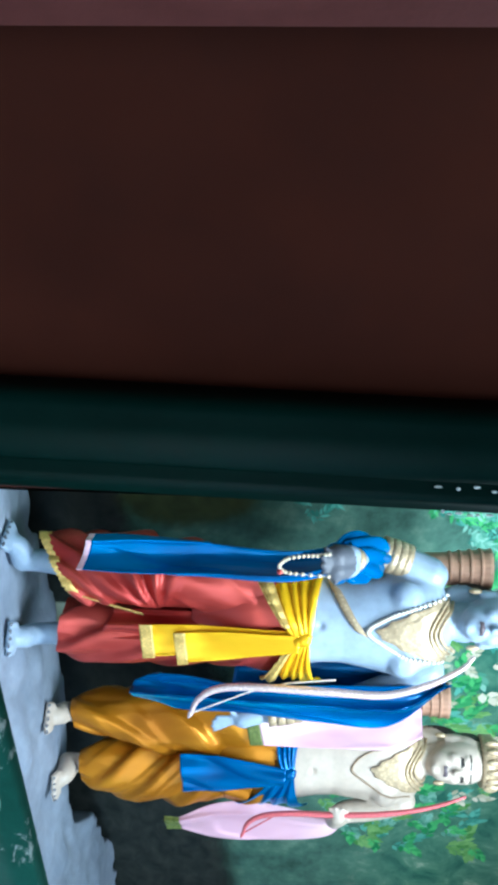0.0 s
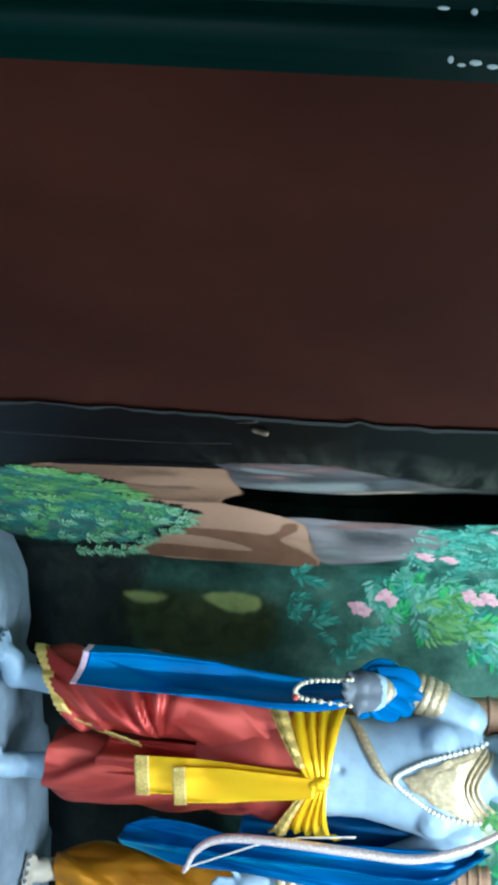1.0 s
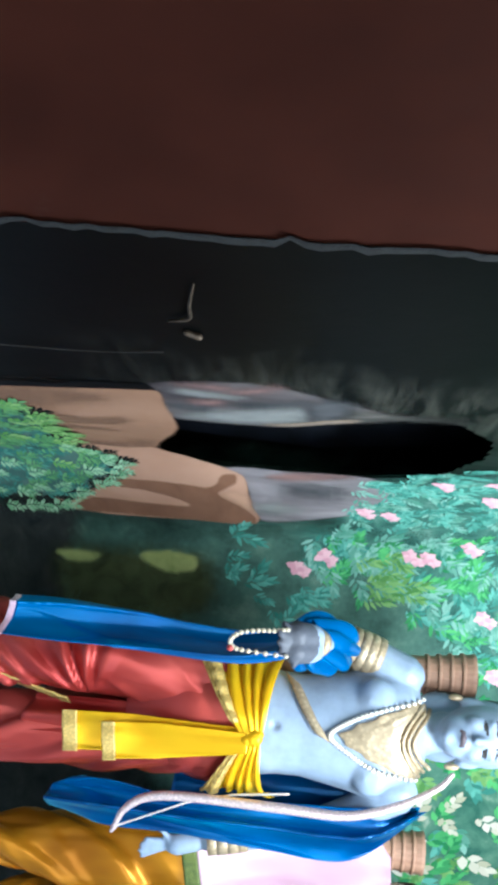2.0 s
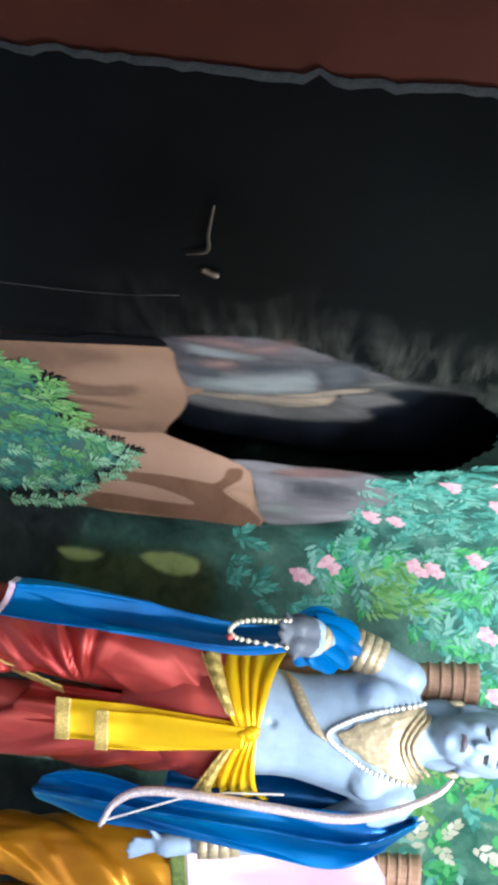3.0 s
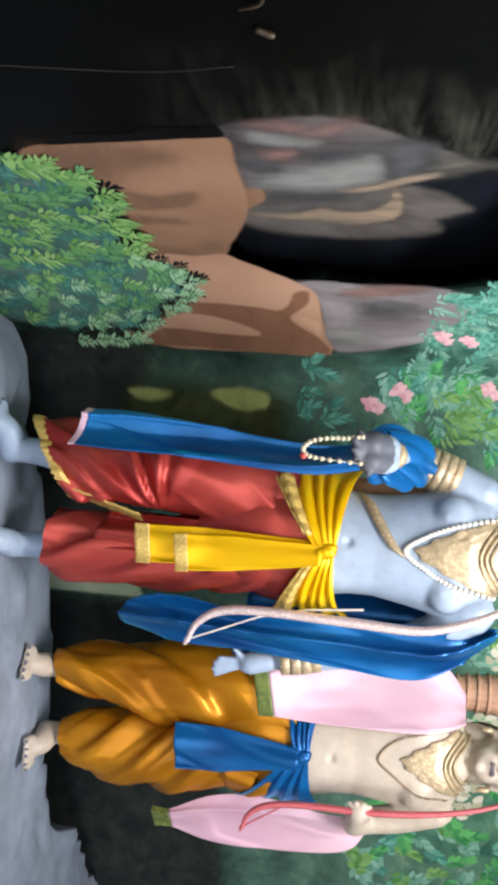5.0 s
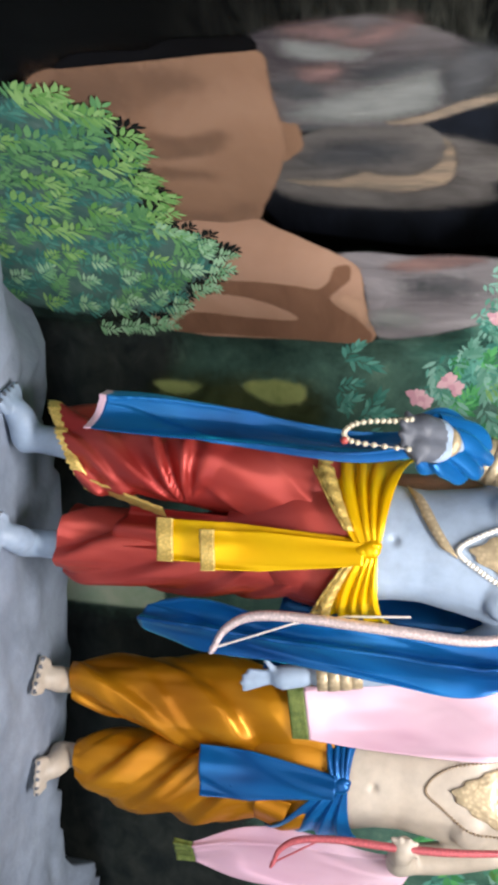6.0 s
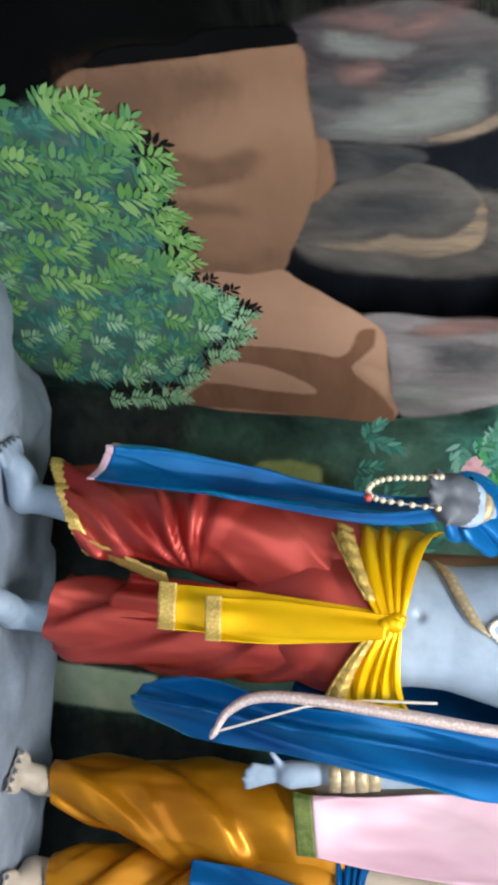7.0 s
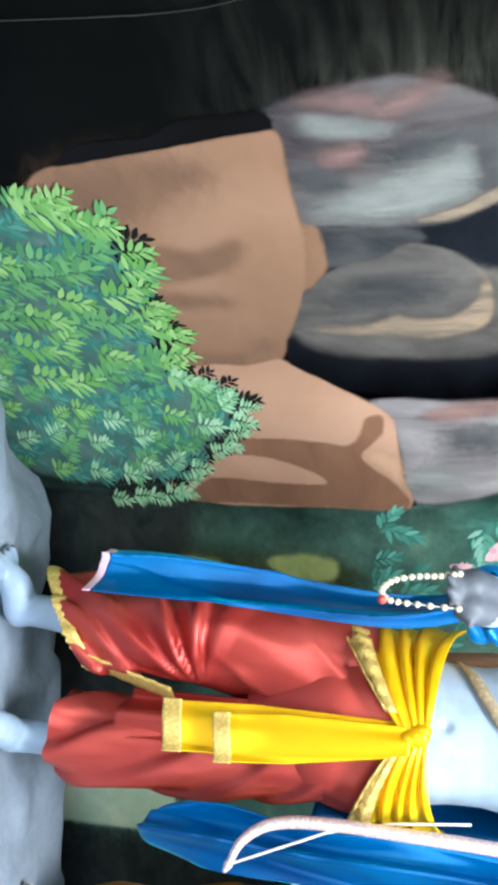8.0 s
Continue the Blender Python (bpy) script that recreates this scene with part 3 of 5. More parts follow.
paint("painted_boulder", [(1.8, 0.58), (1.677, 0.64), (1.599, 0.71), (1.575, 0.79), (1.534, 0.85), (1.551, 0.917), (1.592, 0.969), (1.638, 1.003), (1.738, 1.016), (1.793, 1.009), (1.823, 0.964), (1.838, 0.881), (1.832, 0.758), (1.83, 0.65)], M_GREY, 0.006, MURAL_L, soft=0.008, deep=DEEP)
paint("painted_shade", [(1.74, 0.68), (1.66, 0.74), (1.64, 0.84), (1.68, 0.92), (1.73, 0.86), (1.76, 0.76)], M_DIM, 0.0075, MURAL_L, soft=0.07, deep=DEEP)
paint("painted_highlight", [(1.812, 0.63), (1.807, 0.736), (1.79, 0.786), (1.775, 0.815), (1.787, 0.858), (1.778, 0.928), (1.728, 0.973), (1.657, 0.987), (1.614, 0.979), (1.65, 1.002), (1.738, 1.012), (1.79, 1.005), (1.82, 0.962), (1.835, 0.881), (1.83, 0.758), (1.826, 0.66)], M_GREY_WARM, 0.009, MURAL_L, soft=0.012, deep=DEEP)
paint("painted_boulder", [(1.85, 0.76), (1.826, 0.819), (1.832, 0.93), (1.82, 1.05), (1.84, 1.17), (1.95, 1.22), (2.08, 1.16), (2.18, 1.0), (2.21, 0.86), (2.12, 0.83), (1.99, 0.82), (1.9, 0.8)], M_LILAC, 0.009, MURAL_L, soft=0.012)
paint("painted_stroke", [(1.89, 0.87), (1.845, 0.935), (1.825, 1.03), (1.835, 1.1), (1.87, 1.03), (1.89, 0.98), (1.9, 0.92)], M_ROSE, 0.0118, MURAL_L, soft=0.025)
paint("painted_stroke", [(1.95, 0.825), (1.96, 0.865), (2.012, 0.886), (2.07, 0.869), (2.075, 0.836)], M_LILAC, 0.0121, MURAL_L, soft=0.008)
paint("painted_stroke", [(1.95, 0.92), (1.92, 1.0), (1.95, 1.09), (1.99, 1.05), (2.0, 0.95)], M_DIM, 0.0112, MURAL_L, soft=0.08)
paint("painted_stroke", [(2.1, 0.845), (2.08, 0.9), (2.12, 0.97), (2.16, 0.9), (2.15, 0.85)], M_PALE_GREY, 0.0115, MURAL_L, soft=0.05)
# dark lower wall, olive mounds and the pale distemper patch of the back wall
paint("painted_base", [(2.24, -0.3), (2.24, 0.3), (2.6, 0.26), (3.1, 0.22), (3.1, -0.35)], M_SLATE, 0.003, MURAL_B, 1, soft=0.08)
paint("painted_mound", [(2.42, 0.24), (2.4, 0.46), (2.4, 0.66), (2.47, 0.72), (2.6, 0.68), (2.66, 0.4), (2.58, 0.24)], M_OLIVE, 0.004, MURAL_B, soft=0.07)
paint("painted_highlight", [(2.41, 0.48), (2.385, 0.57), (2.4, 0.66), (2.45, 0.65), (2.46, 0.56)], M_OLIVE_LIGHT, 0.007, MURAL_B, soft=0.014)
paint("painted_highlight", [(2.42, 0.22), (2.41, 0.29), (2.42, 0.36), (2.45, 0.32), (2.45, 0.25)], M_OLIVE_LIGHT, 0.007, MURAL_B, soft=0.014)
paint("painted_patch", [(3.08, -0.3), (3.08, 0.22), (3.21, 0.24), (3.22, -0.3)], M_PATCH, 0.006, MURAL_B, 1)
paint("painted_base", [(3.23, -0.35), (3.23, 0.5), (3.6, 0.62), (4.2, 0.5), (5.2, 0.6), (5.2, -0.35)], M_SLATE, 0.0045, MURAL_B, 1, soft=0.1)


def leaf(bm, s, z, ang, size, off, slim=0.34):
    """One painted leaf: a pointed six-sided stroke with a raised middle."""
    c, n = math.cos(ang), math.sin(ang)
    shape = ((0, 0), (0.35, slim * 0.5), (0.7, slim * 0.38), (1, 0), (0.7, -slim * 0.38), (0.35, -slim * 0.5))
    vs = [bm.verts.new(on_wall(s + size * (a * c - b * n), z + size * (a * n + b * c), 0.0012 + off * 0.1)) for a, b in shape]
    bm.faces.new(vs)


BUSH = [(1.2, 0.1), (1.12, 0.2), (1.11, 0.32), (1.13, 0.36), (1.18, 0.37), (1.19, 0.43), (1.26, 0.46), (1.38, 0.44), (1.5, 0.43), (1.6, 0.44), (1.68, 0.41), (1.74, 0.41), (1.79, 0.46), (1.86, 0.54), (1.95, 0.51), (2.04, 0.44), (2.1, 0.39), (2.16, 0.37), (2.21, 0.3), (2.23, 0.1), (2.21, -0.1), (2.1, -0.25), (1.7, -0.3), (1.3, -0.15)]
paint("painted_bush", [(1.67 + (a - 1.67) * 0.93, 0.1 + (b - 0.1) * 0.9) for a, b in BUSH], M_BUSH_DEEP, 0.0165, MURAL_L, 2, soft=0.025)
rng = random.Random(4)


def sprays(poly, count, size, lean, spread, materials, offset, parent, name, slim=0.34, leaves=9, spur=0.0):
    bms = [bmesh.new() for _ in materials]
    lo_s, hi_s = min(p[0] for p in poly), max(p[0] for p in poly)
    lo_z, hi_z = min(p[1] for p in poly), max(p[1] for p in poly)
    made = 0
    while made < count:
        p = (rng.uniform(lo_s, hi_s), rng.uniform(lo_z, hi_z))
        if not inside(p, poly):
            continue
        made += 1
        k = min(int(rng.random() * len(materials)), len(materials) - 1)
        ang = lean + rng.uniform(-spread, spread)
        long = size * rng.uniform(0.8, 1.25)
        for j in range(leaves):
            f = j / (leaves - 1)
            turn = (1 if j % 2 else -1) * (1.0 - 0.75 * f) * rng.uniform(0.7, 1.1)
            leaf(bms[k], p[0] + math.cos(ang) * long * (1.3 * f + spur), p[1] + math.sin(ang) * long * (1.3 * f + spur), ang + turn,
                 long * rng.uniform(0.65, 0.95), offset + 0.0012 * rng.random() + 0.001 * k, slim)
    for k, (b, m) in enumerate(zip(bms, materials)):
        if len(b.faces):
            tagged(part(name, b, m, parent, smooth=False), kind="stuff")
        else:
            b.free()


def sprig(bm, s, z, ang, size, off, leaves=11):
    """A painted sprig: pairs of pointed leaves up a short stem, broader along the wall than up it."""
    for j in range(leaves):
        f = j / (leaves - 1)
        side_ = 0 if j == leaves - 1 else (1 if j % 2 else -1)
        turn = side_ * (1.15 - 0.7 * f) * rng.uniform(0.75, 1.15) + rng.uniform(-0.12, 0.12)
        a = ang + turn
        length = size * (0.95 - 0.3 * f) * rng.uniform(0.8, 1.15)
        u0, w0 = math.cos(ang) * size * 1.5 * f, math.sin(ang) * size * 1.5 * f
        pts = []
        for d, b in ((0, 0), (0.2, 0.12), (0.5, 0.175), (0.8, 0.1), (1, 0), (0.8, -0.075), (0.5, -0.145), (0.2, -0.1)):
            bend = 0.12 * d * d * side_
            u = u0 + length * (d * math.cos(a) - (b + bend) * math.sin(a))
            w = w0 + length * (d * math.sin(a) + (b + bend) * math.cos(a))
            pts.append(bm.verts.new(on_wall(s - 1.55 * w, z + u, off + 0.00003 * j)))
        bm.faces.new(pts)


def spaced(poly, gap, tries=6000):
    """Places inside the outline, no two nearer than the gap."""
    got = []
    for _ in range(tries):
        q = (rng.uniform(min(a for a, b in poly), max(a for a, b in poly)), rng.uniform(min(b for a, b in poly), max(b for a, b in poly)))
        if inside(q, poly) and all(math.hypot((q[0] - g[0]) * 0.7, q[1] - g[1]) > gap for g in got):
            got.append(q)
    return got


BUSH_PAINTS = [M_BUSH_DARK, M_BUSH_TEAL, M_BUSH_MID, M_BUSH_LIGHT, M_BUSH_PALE]
bush_bm = [bmesh.new() for _ in BUSH_PAINTS]
core = [(1.67 + (a - 1.67) * 0.92, 0.08 + (b - 0.08) * 0.86) for a, b in BUSH]
rim = []
for (a0, b0), (a1, b1) in zip(BUSH[2:19], BUSH[3:20]):
    n = max(1, round(math.dist((a0, b0), (a1, b1)) / 0.055))
    rim += [(a0 + (a1 - a0) * k / n, b0 + (b1 - b0) * k / n) for k in range(n)]
for a, b in [q for q in rim if q[0] > 1.22]:
    sprig(bush_bm[0], a - 0.02, b - 0.074, rng.uniform(-0.2, 0.5), 0.036, 0.0024)
for a, b in spaced(core, 0.045):
    sprig(bush_bm[1 if rng.random() < 0.72 else 2], a, b - 0.03, rng.uniform(-0.5, 0.9), 0.034, 0.0026 + 0.0003 * rng.random(), 11)
for k, (a, b) in enumerate(spaced(core, 0.064)):
    low_down = a > 1.85 or b < 0.0
    tone = rng.choice((3, 3, 2, 2) if not low_down else (4, 4, 2, 3))
    sprig(bush_bm[tone], a, b - 0.03, rng.uniform(-0.35, 0.75), rng.uniform(0.043, 0.053) * (0.66 if low_down else 1.0), 0.0032 + 0.00002 * k)
for a, b in rim:
    sprig(bush_bm[4 if a > 1.7 else 3], a + 0.01, b - 0.065 + rng.uniform(-0.012, 0.012), rng.uniform(-0.35, 0.55), rng.uniform(0.031, 0.04) * (0.85 if a > 1.75 else 1), 0.0046 + 0.0002 * rng.random())
for b, m in zip(bush_bm, BUSH_PAINTS):
    tagged(part("bush_leaves", b, m, MURAL_L, smooth=False), kind="stuff")
# oleander shrub over the corner and on the back wall
SHRUB = [(1.84, 1.12), (1.76, 1.26), (1.6, 1.42), (1.62, 1.62), (2.2, 1.7), (2.2, 1.1), (2.08, 1.08)]
paint("painted_haze", [(1.9, 1.15), (1.8, 1.3), (1.68, 1.45), (1.7, 1.62), (2.2, 1.7), (2.215, 1.1)], M_HAZE, 0.0075, MURAL_L, soft=0.09)
sprays(SHRUB, 150, 0.043, 1.5, 1.4, [M_LEAF_TEAL, M_LEAF_PALE, M_LEAF_TEAL], 0.009, MURAL_L, "shrub_leaves", 0.3)
SHRUB2 = [(2.23, 0.98), (2.23, 1.7), (2.75, 1.75), (2.72, 1.5), (2.5, 1.3), (2.42, 1.0)]
paint("painted_haze", [(2.23, 1.0), (2.23, 1.68), (2.7, 1.72), (2.66, 1.5), (2.45, 1.3), (2.38, 1.05)], M_HAZE, 0.0052, MURAL_B, soft=0.1)
sprays(SHRUB2, 190, 0.047, 1.5, 1.6, [M_LEAF_TEAL, M_LEAF_MID, M_LEAF_PALE], 0.006, MURAL_B, "shrub_leaves", 0.3)
sprays([(2.3, 1.15), (2.33, 1.3), (2.5, 1.32), (2.52, 1.15)], 12, 0.05, 1.6, 0.5, [M_FERN], 0.01, MURAL_B, "fern_leaves", 0.3)
sprays([(2.25, 0.7), (2.25, 1.0), (2.6, 1.1), (2.7, 0.8)], 18, 0.045, 1.5, 1.2, [M_LEAF_TEAL], 0.006, MURAL_B, "shrub_leaves", 0.3)
sprays([(2.9, 1.0), (2.9, 1.75), (4.6, 1.8), (4.6, 1.0)], 200, 0.06, 1.5, 1.6, [M_LEAF_TEAL, M_LEAF_PALE, M_FERN, M_LEAF_MID], 0.006, MURAL_B, "shrub_leaves", 0.45)
sprays([(3.2, 1.35), (3.2, 1.7), (4.2, 1.75), (4.2, 1.4)], 16, 0.06, 1.5, 1.6, [M_CREAM], 0.01, MURAL_B, "blossoms", 0.6, 6)


def flower(s, z, size, parent):
    bm = bmesh.new()
    for k in range(rng.randint(5, 7)):
        a = 2 * math.pi * k / 6 + rng.uniform(-0.3, 0.3)
        leaf(bm, s, z, a, size * rng.uniform(0.7, 1.1), 0.013 + 0.0006 * k, 0.8)
    part("flower", bm, M_PETAL, parent, "pink painted oleander flower", smooth=False)


for s, z in ((2.35, 1.05), (2.4, 0.97), (2.32, 1.31), (2.32, 1.36), (2.26, 1.475), (2.52, 1.56), (2.73, 1.62)):
    flower(s, z, 0.031, MURAL_B)
    flower(s + 0.02, z + 0.025, 0.028, MURAL_B)
for s, z in ((2.08, 1.15), (2.09, 1.22), (1.83, 1.33), (1.79, 1.46), (1.92, 1.47)):
    flower(s, z, 0.032, MURAL_L)
    flower(s + 0.03, z + 0.015, 0.026, MURAL_L)


# floor: lumpy whitewashed cement with a broken back edge
def back_edge(x):
    y = float(np.interp(x, (0.1, 0.4, 0.85, 1.1, 1.25, 1.4, 1.7, 2.0, 2.6), (3.45, 3.5, 3.54, 3.44, 3.36, 3.3, 3.31, 3.6, 3.72)))
    y += 0.025 * noise.noise((x * 5, 1.3, 0)) + 0.06 * noise.noise((x * 13, 4.3, 0)) + 0.025 * noise.noise((x * 31, 2.3, 0))
    if x < 0.1:
        y += 0.25 * min(1, (0.1 - x) / 0.12)
    return y


def floor_height(x, y):
    dip = min(1, max(0, (y - 3.22) / 0.4)) * min(1, max(0, (0.12 - x) / 0.2))
    dip = max(dip, 0.9 * min(1, max(0, (-0.12 - x) / 0.3)))
    lump = 0.022 * noise.noise((x * 3.1, y * 3.1, 0)) + 0.034 * abs(noise.noise((x * 6.5, y * 6.5, 2))) ** 1.1 + 0.006 * noise.noise((x * 21, y * 21, 5))
    return -0.16 * dip * dip * (3 - 2 * dip) + lump - 0.004 + 0.02 * math.exp(-((x - 1.05) / 0.3) ** 2 - ((y - 3.2) / 0.3) ** 2)


bm = bmesh.new()
cols, rows = 110, 60
grid = []
for i in range(cols):
    x = -1.35 + 4.5 * i / (cols - 1)
    far = min(back_edge(x), 3.74)
    line = []
    for j in range(rows):
        f = j / (rows - 1)
        y = 1.62 + (far - 1.62) * (1 - (1 - f) ** 1.6)
        drop = 0.02 * max(0, (f - 0.965) / 0.035) ** 2
        line.append(bm.verts.new((x, y, floor_height(x, y) - drop)))
    line.append(bm.verts.new((x, far + 0.01, -0.34)))
    grid.append(line)
for a, b in zip(grid, grid[1:]):
    for k in range(rows):
        bm.faces.new((a[k], b[k], b[k + 1], a[k + 1]))
floor = tagged(part("floor", bm, M_FLOOR), "pale blue whitewashed cement floor with lumps and a broken edge", "floor", kind="structure")
bm = bmesh.new()
block(bm, (-1.6, 1.62, -0.45), (3.4, 3.95, -0.34))
tagged(part("floor_base", bm, M_DARK, smooth=False), "dark base slab below the cement floor", "floor", kind="structure")

# brown jamb and outer wall, bare plaster at the jamb's inner edge
def prism(name, plan, z0, z1, material, parent=None):
    bm = bmesh.new()
    loft(bm, [[(x, y, z) for x, y in plan] for z in (z0, z1)])
    return part(name, bm, material, parent, smooth=False)


jamb = tagged(prism("wall_front", [(-5.0, 1.58), (-1.475, 1.582), (-1.445, 1.584), (-1.15, 1.9), (-1.165, 1.925), (-1.36, 1.93), (-2.2, 2.6), (-5.0, 2.6)], -0.6, 2.6, M_BROWN),
              "red-brown painted wall with a splayed jamb beside the niche", "wall", kind="structure")
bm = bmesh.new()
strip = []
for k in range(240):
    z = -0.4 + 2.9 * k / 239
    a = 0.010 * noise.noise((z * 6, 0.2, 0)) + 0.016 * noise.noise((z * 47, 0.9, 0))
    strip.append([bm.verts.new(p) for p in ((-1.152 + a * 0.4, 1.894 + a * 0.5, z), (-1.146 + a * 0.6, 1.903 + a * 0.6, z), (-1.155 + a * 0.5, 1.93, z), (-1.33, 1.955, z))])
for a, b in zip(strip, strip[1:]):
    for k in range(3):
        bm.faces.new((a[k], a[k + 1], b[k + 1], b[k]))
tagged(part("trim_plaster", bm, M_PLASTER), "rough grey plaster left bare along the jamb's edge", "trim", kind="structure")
bm = bmesh.new()
for k, (z, r) in enumerate(((0.93, 0.014), (0.955, 0.022), (0.985, 0.026), (1.015, 0.018))):
    blob(bm, (-1.163 - 0.0005 * k, 1.8845 - 0.0005 * k, z), (0.007 + 0.002 * (k % 2), 0.007, r))
part("paint_smear", bm, M_NAVY, jamb, "dark blue paint smear")
bm = bmesh.new()
block(bm, (-1.78, 1.545, -0.6), (-1.6795, 1.58, 2.6), 0.008)
tagged(part("trim_moulding", bm, M_PINK_TRIM), "dusty pink upright moulding on the brown wall", "trim", kind="structure")

# right wall, ceiling, verandah
bm = bmesh.new()
block(bm, (3.0, 1.6, -0.45), (3.15, 3.9, 2.5))
tagged(part("wall_right", bm, M_CEIL, smooth=False), "plain grey wall closing the niche", "wall", kind="structure")
bm = bmesh.new()
block(bm, (-5.0, -1.8, 2.6), (5.0, 4.0, 2.75))
tagged(part("ceiling", bm, M_CEIL, smooth=False), "grey distempered ceiling over niche and verandah", "ceiling", kind="structure")
bm = bmesh.new()
block(bm, (-5.0, 1.45, 1.9), (5.0, 1.62, 2.598))
tagged(part("front_beam", bm, M_BROWN, smooth=False), "red-brown beam across the top of the opening", "beam", kind="structure")
bm = bmesh.new()
block(bm, (3.15, 1.58, -0.6), (5.0, 1.75, 2.6))
tagged(part("wall_front_end", bm, M_BROWN, smooth=False), "red-brown wall at the far end of the opening", "wall", kind="structure")
bm = bmesh.new()
block(bm, (-1.45, 1.585, -0.6), (3.15, 1.62, -0.0))
tagged(part("wall_plinth", bm, M_BROWN, smooth=False), "red-brown plinth wall below the opening", "wall", kind="structure")
bm = bmesh.new()
for x0, y0, x1, y1 in ((-60, -60, 60, 1.6),):
    block(bm, (x0, y0, -0.72), (x1, y1, -0.6))
tagged(part("ground", bm, M_PAVE, smooth=False), "worn grey cement paving in front of the niche", "ground", kind="structure")
for n, x in (("wall_end_left", -5.0), ("wall_end_right", 4.85)):
    bm = bmesh.new()
    block(bm, (x, -1.8, -0.6), (x + 0.15, 1.6, 2.6))
    tagged(part(n, bm, M_BROWN, smooth=False), "plain wall closing the verandah's end", "wall", kind="structure")

# green barrier frame: post and rail
def lean(bm):
    for v in bm.verts:
        v.co.x += 0.03 * (v.co.z - 0.8)


frame_t = thing("barrier_frame", "dark green enamelled barrier frame with worn glossy paint and modelled glints", "barrier")
bm = bmesh.new()
block(bm, (-1.489, 1.536, -0.6), (-1.434, 1.579, 1.9), 0.007)
lean(bm)
part("post", bm, M_GREEN, frame_t)
bm = bmesh.new()
block(bm, (-1.458, 1.531, -0.6), (-1.439, 1.545, 1.9), 0.004)
lean(bm)
part("bead", bm, M_GREEN, frame_t)
# small pale beads stand in for the streaky highlights on the post
glints = random.Random(9)
for k in range(18):
    bm = bmesh.new()
    x = -1.4395 if k % 3 else -1.4575
    blob(bm, (x + glints.uniform(-0.002, 0.001), 1.5312, 0.968 + 0.0035 * k + glints.uniform(-0.002, 0.002)), (glints.uniform(0.0006, 0.0014), 0.0007, glints.uniform(0.001, 0.0024)), 8, 6)
    lean(bm)
    part("glint_bead", bm, M_GLINT, frame_t, "pale bead modelled as a glint")
bm = bmesh.new()
block(bm, (-1.43, 1.462, 0.675), (3.1, 1.495, 0.72), 0.008)
part("rail", bm, M_GREEN_WORN, frame_t)
bm = bmesh.new()
block(bm, (3.1, 1.46, -0.6), (3.15, 1.52, 1.9), 0.008)
part("post", bm, M_GREEN, frame_t)

# cable and brass fitting on the side wall
wire = thing("wall_hook", "tarnished brass hook plate screwed to the black wall", "hook", Matrix.Translation(on_wall(0.66, 0.79, 0)))
inv = Matrix.Translation(-on_wall(0.66, 0.79, 0))
bm = bmesh.new()
limb(bm, [(*on_wall(0.53, 0.812, 0.006), 0.0016), (*on_wall(0.6, 0.8, 0.006), 0.0024), (*on_wall(0.645, 0.795, 0.006), 0.003), (*on_wall(0.66, 0.765, 0.006), 0.0018)], 8)
bm.transform(inv)
part("hook", bm, M_RUST, wire)
bm = bmesh.new()
limb(bm, [(*on_wall(0.705, 0.785, 0.004), 0.005), (*on_wall(0.713, 0.803, 0.006), 0.0058)], 8)
bm.transform(inv)
part("stud", bm, M_RUST, wire)
bm = bmesh.new()
limb(bm, [(*on_wall(0.8, -0.1, 0.006), 0.0009), (*on_wall(0.805, 0.3, 0.007), 0.0009), (*on_wall(0.812, 0.6, 0.006), 0.0009), (*on_wall(0.79, 0.74, 0.006), 0.0009)], 8, 24)
tagged(part("cable", bm, M_CABLE), "thin dusty cable clipped to the black side wall", "cable")


# ---- the statues and what they wear ----
TURN = Matrix.Rotation(radians(-30), 4, "Z")
AT_B = Matrix.Translation((0.35, 3.2, 0)) @ TURN
AT_F = Matrix.Translation((1.08, 3.3, 0)) @ TURN
from mathutils.bvhtree import BVHTree


def foot(bm, heel, toe, wide, z):
    h, t = Vector(heel), Vector(toe)
    d = (t - h).normalized()
    s = Vector((d.y, -d.x, 0))
    mid = h.lerp(t, 0.6)
    limb(bm, [(h.x, h.y, z + 0.038, 0.036), (mid.x, mid.y, z + 0.038, wide * 0.98), (t.x, t.y, z + 0.022, wide * 0.8)], 14)
    for k in range(5):
        a = (k - 2) / 2
        c = t + d * (0.02 - 0.01 * abs(a + 0.5)) + s * a * wide * 1.05
        e = c + d * 0.03 + s * a * 0.006
        limb(bm, [(c.x, c.y, z + 0.022, 0.011), (e.x, e.y, z + 0.014, 0.0115)], 10)


